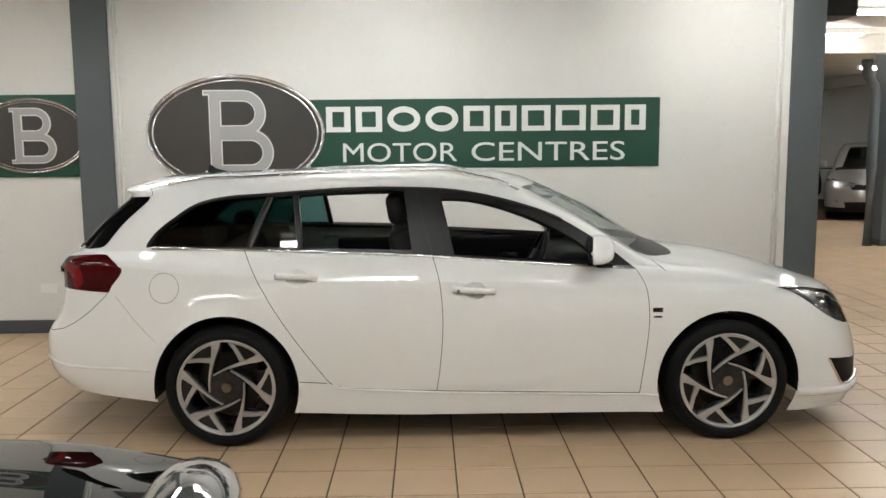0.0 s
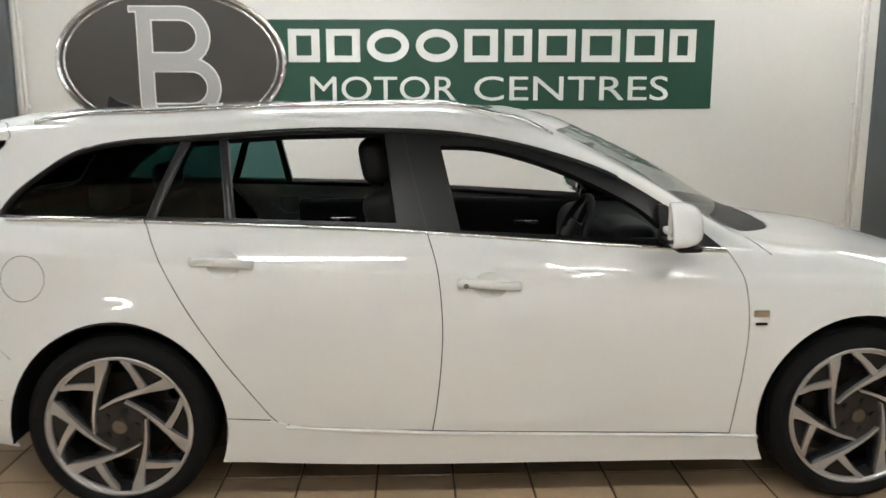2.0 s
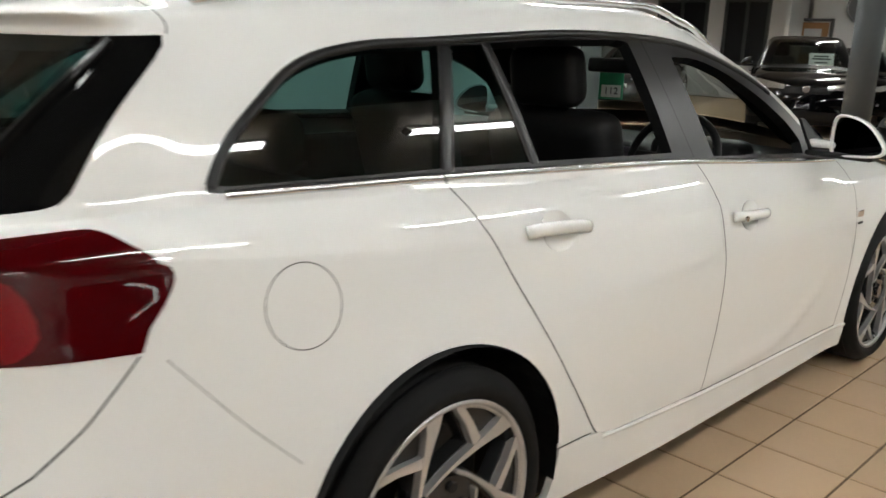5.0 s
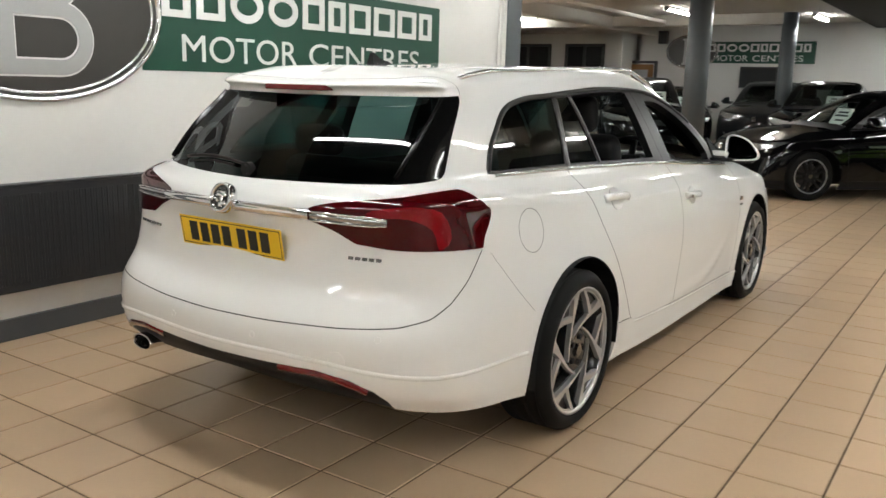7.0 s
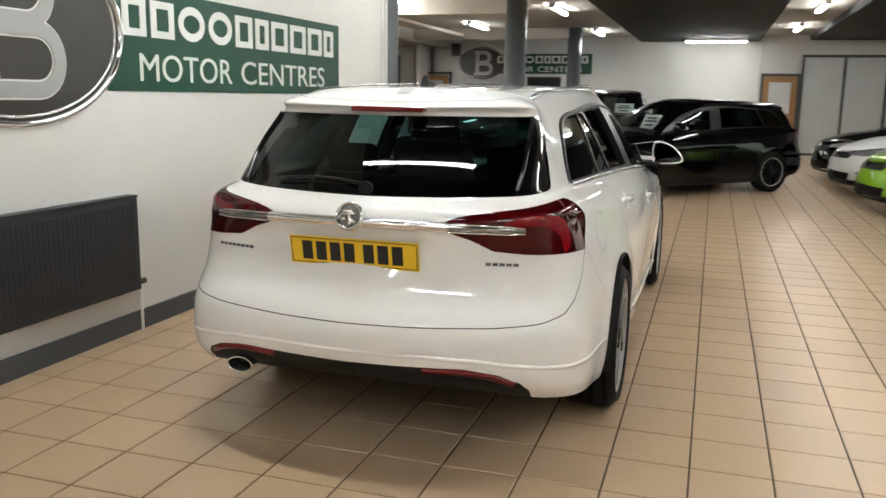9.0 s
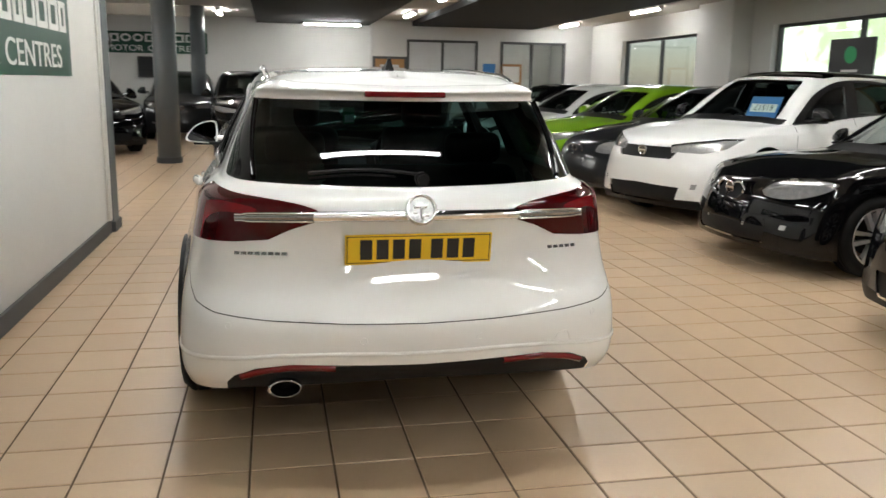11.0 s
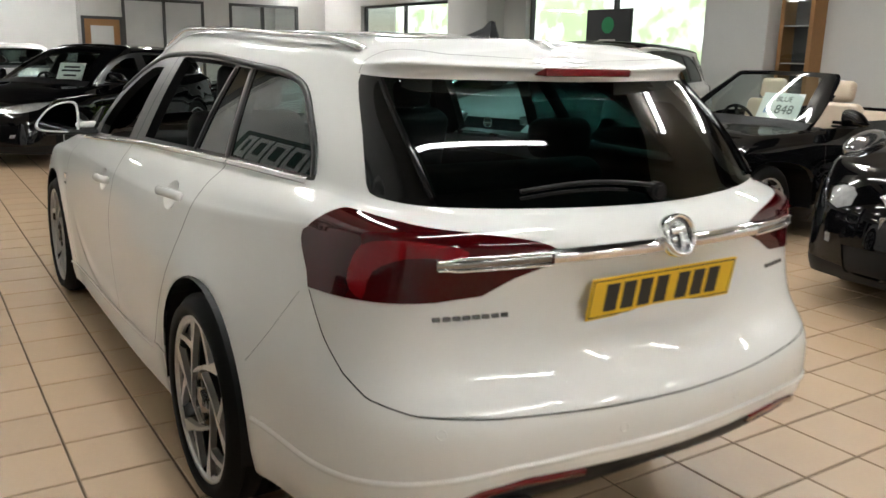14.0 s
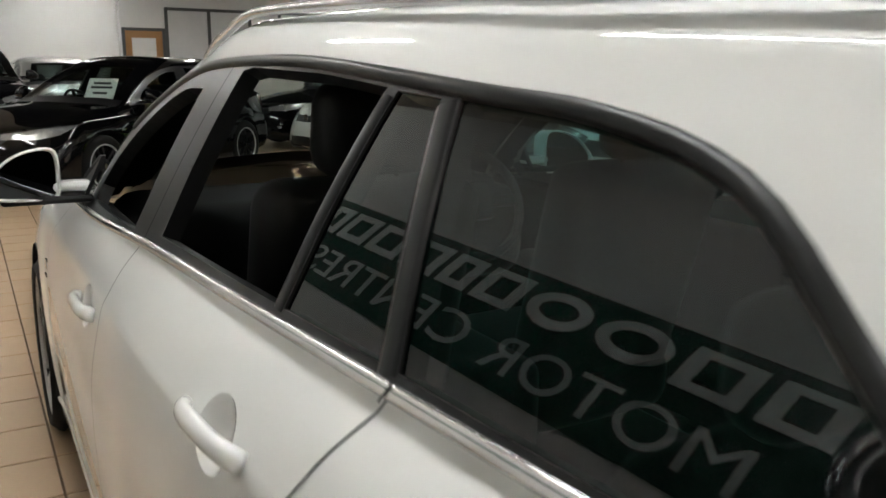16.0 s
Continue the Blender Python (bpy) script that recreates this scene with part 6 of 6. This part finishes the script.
    for side in (1, -1):
        if not open_top:
            sheet("window_frame", dlo, M_GLOSSTRIM, thing, side, depth=0.02, warp=warp)
            for a, n in zip(panes, ("quarter_window", "rear_side_window", "front_side_window")):
                sheet(n, a, M_CARGLASS if n != "front_side_window" else M_CLEARGLASS, thing, side, lift=-0.004, warp=warp)
        sheet("tail_lamp", lamp, M_REDLENS, thing, side, lift=0.002, warp=warp)
        if face == "round":
            bm = bmesh.new()
            bmesh.ops.create_uvsphere(bm, u_segments=18, v_segments=10, radius=1)
            bmesh.ops.transform(bm, matrix=pose(2.52, side * 0.835, 0.915, 0, 8, -side * 8) @ Matrix.Diagonal((0.28, 0.10, 0.075, 1)), verts=bm.verts)
            part("upper_lamp", bm, M_CRYSTAL, thing, "clear upper lamp on the bonnet edge", True)
            part("grille_trim", tube([Vector((3.315, side * y, z)) for y, z in ((0.15, 0.58), (0.18, 0.60), (0.23, 0.66), (0.27, 0.71))], 0.014, 8), M_SATIN, thing, smooth=True)
        if face == "kidney":
            q = warp(Vector((3.66, side * 0.095, 0.645)))
            r = [Vector((q.x + 0.012 - abs(math.sin(a)) * 0.012, q.y + 0.088 * math.cos(a), q.z + 0.062 * math.sin(a))) for a in np.linspace(0, 2 * math.pi, 25)[:-1]]
            part("grille_ring", tube(r, 0.009, 6, True), M_CHROME, thing, smooth=True)
        hl = sheet("headlamp", head, M_SILVERLENS, thing, side, lift=-0.02, warp=warp, label="clear headlamp with bright reflector")
        sheet("lens", head, M_LENS, hl, side, warp=warp)
        sheet("fog_lamp", fogs, M_SILVERLENS, thing, side, lift=-0.005, warp=warp)
        door_mirror(thing, side, roof or paint, warp)
        tree = tree_of(full)
        for line in ([(1.123, 1.03), (1.176, 0.717), (1.139, 0.303)], [(2.238, 0.95), (2.296, 0.702), (2.253, 0.272)], [(0.089, 1.07), (0.373, 0.604), (0.56, 0.35), (1.139, 0.303), (2.253, 0.272)]):
            r = ribbon("door_seam", [on_flank(tree, *p) for p in smooth_line(line, 5)], 0.006, M_SEAM, thing, lift=0.002, side=side)
            for v in r.data.vertices:
                v.co = warp(v.co)
        for hx, hz in ((0.388, 0.926), (1.345, 0.87)):
            p, n = on_flank(tree, hx, hz)
            b = boxes([(hx - 0.1, hx + 0.1, p.y + 0.012, p.y + 0.036, hz - 0.014, hz + 0.014)], 0.008)
            for v in b.verts:
                v.co = warp(Vector((v.co.x, v.co.y * side, v.co.z)))
            part("door_handle", b, paint, thing)
        for cx, ox in ((0.0, 0.0), (2.737, wb)):
            make_wheel(thing, ox, side * track, wheel_r, wheel_r * 0.70, 0.21, False, rims, swap=side)
            liner = spin([(0.384, 0.5), (0.388, 0.86)], 32)
            for v in liner.verts:
                v.co = warp(Vector((v.co.x + cx, v.co.y * side, v.co.z + 0.335)))
            bmesh.ops.delete(liner, geom=[x for x in liner.faces if x.calc_center_median().z < 0.24], context="FACES")
            part("arch_liner", liner, M_TRIM, thing)
    tip = warp(Vector((3.69, 0, 0.48)))
    plate_bars(thing, facing((tip.x + 0.012, 0, plate_z), (1, 0, 0.08)), M_WHITEPLATE)
    if badge:
        q = warp(Vector((3.665, 0, 0.66)))
        emblem = part("front_emblem", cyl(0.046, 0.016, 24, "X", (q.x + 0.003, 0, q.z), bevel=0.004), M_DARKCHROME, thing)
        part("emblem_ring", tube([Vector((q.x + 0.012, 0.05 * math.cos(a), q.z + 0.046 * math.sin(a))) for a in np.linspace(0, 2 * math.pi, 25)[:-1]], 0.008, 8, True), M_CHROME, emblem, smooth=True)
        part("emblem_bar", boxes([(q.x + 0.008, q.x + 0.02, -0.056, 0.056, q.z - 0.010, q.z + 0.010)], 0.003), M_CHROME, emblem)
    u = boxes([(-0.9, 3.4, -0.55, 0.55, 0.2, 0.42)])
    for v in u.verts:
        v.co = warp(v.co)
    part("underbody", u, M_TRIM, thing)
    cockpit(thing, leather or M_CABIN, warp=warp)
    if card:
        b = boxes([(-0.003, 0.003, -0.2, 0.2, -0.13, 0.13)], 0.001, 1)
        c = warp(Vector((2.05, 0.25, 1.13)))
        holder = empty("price_card")
        holder.parent = thing
        holder.matrix_local = pose(c.x, c.y, c.z, 0, -28, 0)
        part("card", b, card, holder)
        face = lambda y, z, x=0.0036: facing((x, y, z), (1, 0, 0))
        for text, size, y, z, ink in words:
            lettering("lettering", text, size, ink, holder, face(y, z), 0.0003)
        if card is M_BLUECARD:
            part("white_band", boxes([(0.003, 0.0034, -0.17, 0.17, -0.06, 0.04)]), M_PAPER, holder)
        elif not words:
            for z, w in ((0.07, 0.12), (0.02, 0.15), (-0.05, 0.10)):
                part("print_bar", boxes([(0.003, 0.0034, -w, w, z - 0.014, z + 0.014)]), M_INK, holder)
    return thing


estate_car()
Z_HATCH = [(0, 0), (0.335, 0.32), (0.75, 0.72), (1.03, 0.98), (1.39, 1.33), (1.51, 1.455)]
X_HATCH = [(-1.17, -0.82), (-0.72, -0.52), (0, 0), (1.15, 1.12), (1.66, 1.58), (2.45, 2.32), (2.737, 2.636), (3.69, 3.52)]
Z_SUV = [(0, 0), (0.335, 0.355), (0.75, 0.86), (1.03, 1.10), (1.39, 1.51), (1.51, 1.63)]
X_SUV = [(-1.17, -0.76), (-0.72, -0.55), (0, 0), (1.15, 1.15), (1.66, 1.60), (2.45, 2.36), (2.737, 2.675), (3.69, 3.55)]
Z_SMALL = [(0, 0), (0.335, 0.34), (0.56, 0.62), (0.75, 0.81), (0.93, 0.925), (1.03, 1.02), (1.39, 1.44), (1.51, 1.56)]
X_SMALL = [(-1.17, -0.78), (-0.72, -0.55), (0, 0), (1.15, 1.08), (1.66, 1.5), (2.45, 2.2), (2.737, 2.53), (3.69, 3.32)]
Z_LOW = [(0, 0), (0.335, 0.32), (0.75, 0.70), (1.03, 0.94), (1.39, 1.30), (1.51, 1.41)]
X_LOW = [(-1.17, -0.86), (-0.72, -0.6), (0, 0), (1.15, 1.15), (1.66, 1.42), (2.45, 2.12), (2.737, 2.66), (3.69, 3.42)]
Z_MPV = [(0, 0), (0.335, 0.34), (0.75, 0.80), (1.03, 1.06), (1.39, 1.50), (1.51, 1.62)]
X_MPV = [(-1.17, -0.98), (-0.72, -0.8), (0, 0), (1.15, 1.2), (1.66, 1.85), (2.45, 2.62), (2.737, 2.85), (3.69, 3.78)]
hatch, suv, small, low, mpv = warper(X_HATCH, Z_HATCH, 0.985), warper(X_SUV, Z_SUV, 1.0, 1.05), warper(X_SMALL, Z_SMALL, 0.985), warper(X_LOW, Z_LOW, 0.95), warper(X_MPV, Z_MPV, 1.02, 1.06)


def nose_at(x, y, heading, length):
    """Pose of a car whose front centre stands at (x, y)."""
    a = radians(heading)
    return pose(x - length * math.cos(a), y - length * math.sin(a), 0, 0, 0, heading)


parked_car("hatchback", "glossy black sporty hatchback parked across the aisle", pose(10.95, -1.62, 0, 0, 0, 130.5), hatch, M_BLACKPAINT, 2.636, rims=M_ALLOYDARK, card=M_PAPER, fine=True)
parked_car("small_crossover", "glossy black small crossover with round lower headlamps", nose_at(-0.25, -2.9, 92, 3.32), small, M_BLACKPAINT, 2.53, face="round", plate_z=0.54, track=0.74, fine=True)
parked_car("convertible", "glossy black convertible with the roof down and cream seats", nose_at(2.33, -3.18, 92, 3.42), low, M_BLACKPAINT, 2.66, open_top=True, leather=M_CREAM, face="kidney", plate_z=0.40, track=0.745, card=M_PAPER, words=(("BLUE", 0.07, 0.02, 0.07, M_INK), ("£", 0.12, -0.12, -0.03, M_BLUECARD), ("848", 0.12, 0.05, -0.03, M_INK)), fine=True)
parked_car("crossover", "white crossover with black roof and blue price card", nose_at(4.36, -3.33, 110, 3.55), suv, M_WHITE, 2.675, 0.345, roof=M_BLACKPAINT, card=M_BLUECARD, plate_z=0.52, words=(("£1519", 0.10, 0.0, -0.01, M_INK),), fine=True)
parked_car("grey_hatchback", "dark grey hatchback parked in the row", nose_at(6.27, -3.28, 101, 3.52), hatch, M_GREYPAINT, 2.636, face="kidney", plate_z=0.47)
parked_car("green_hatchback", "lime green hatchback parked in the row", nose_at(8.27, -3.2, 101, 3.52), hatch, M_GREENPAINT, 2.636, plate_z=0.5)
parked_car("white_hatchback", "white hatchback parked further along the row", nose_at(10.6, -3.12, 101, 3.52), hatch, M_WHITE, 2.636, plate_z=0.5)
parked_car("dark_hatchback", "dark hatchback near the office wall", nose_at(12.9, -3.1, 101, 3.52), hatch, M_BLACKPAINT, 2.636)
parked_car("black_suv", "black tall off-road car facing the aisle with a price card", nose_at(12.4, 3.5, 205, 3.55), suv, M_BLACKPAINT, 2.675, 0.35, card=M_PAPER)
parked_car("black_jeep", "black tall off-road car behind the hatchback with a price card", nose_at(13.6, 0.82, 184, 3.55), suv, M_BLACKPAINT, 2.675, 0.35, card=M_PAPER)
parked_car("grey_suv", "dark grey tall car behind the black off-road car", nose_at(16.4, 2.55, 184, 3.55), suv, M_GREYPAINT, 2.675, 0.35)
parked_car("silver_hatchback", "silver hatchback in front of the far wall", nose_at(15.5, -0.75, 184, 3.52), hatch, M_SILVERPAINT, 2.636)
parked_car("black_saloon", "black car parked beside the grey column", nose_at(15.9, 4.2, 198, 3.52), hatch, M_BLACKPAINT, 2.636, card=M_PAPER)
parked_car("brown_hatchback", "dark car parked deep in the rear hall", nose_at(14.0, 8.2, 200, 3.52), hatch, M_BROWNPAINT, 2.636)
parked_car("people_carrier", "silver people carrier facing out of the rear hall", nose_at(10.05, 11.2, 242, 3.78), mpv, M_SILVERPAINT, 2.85, 0.34)
parked_car("dark_suv", "dark off-road car in the rear hall", pose(9.95, 15.4, 0, 0, 0, 186), suv, M_BLACKPAINT, 2.675, 0.35)


# ---- floor tiles: the nearest ones singly, the rest joined ----
PITCH, T = 0.309, 0.1502


def tile_mesh(cx, cy, co, polys):
    k = len(co)
    c = 0.0022
    for z, h in ((-0.0035, T), (0.0, T - c)):
        co += [(cx - h, cy - h, z), (cx + h, cy - h, z), (cx + h, cy + h, z), (cx - h, cy + h, z)]
    polys.append((k + 4, k + 5, k + 6, k + 7))
    for i in range(4):
        j = (i + 1) % 4
        polys.append((k + i, k + j, k + 4 + j, k + 4 + i))


single = bpy.data.meshes.new("tile")
co, polys = [], []
tile_mesh(0, 0, co, polys)
single.from_pydata(co, [], polys)
single.materials.append(M_TILE)
co, polys = [], []
count = 0
for i in range(-29, 67):
    for j in range(-29, 38):
        cx, cy = (i + 0.5) * PITCH - 0.008, (j + 0.5) * PITCH - 0.012
        if cy > 2.0 and cx < 4.2:
            continue
        near = -3.0 < cx < 1.6 and (-2.6 < cy < -0.9 or 0.9 < cy < 1.98 or (cx < -1.1 and -1.9 < cy < 1.98))
        if near and count < 300:
            t = new("tile", single)
            t.parent = floor
            t.location = (cx, cy, 0)
            count += 1
        else:
            tile_mesh(cx, cy, co, polys)
me = bpy.data.meshes.new("tiling")
me.from_pydata(co, [], polys)
me.materials.append(M_TILES)
field = new("tiling", me)
field.parent = floor
tagged(field, kind="stuff")
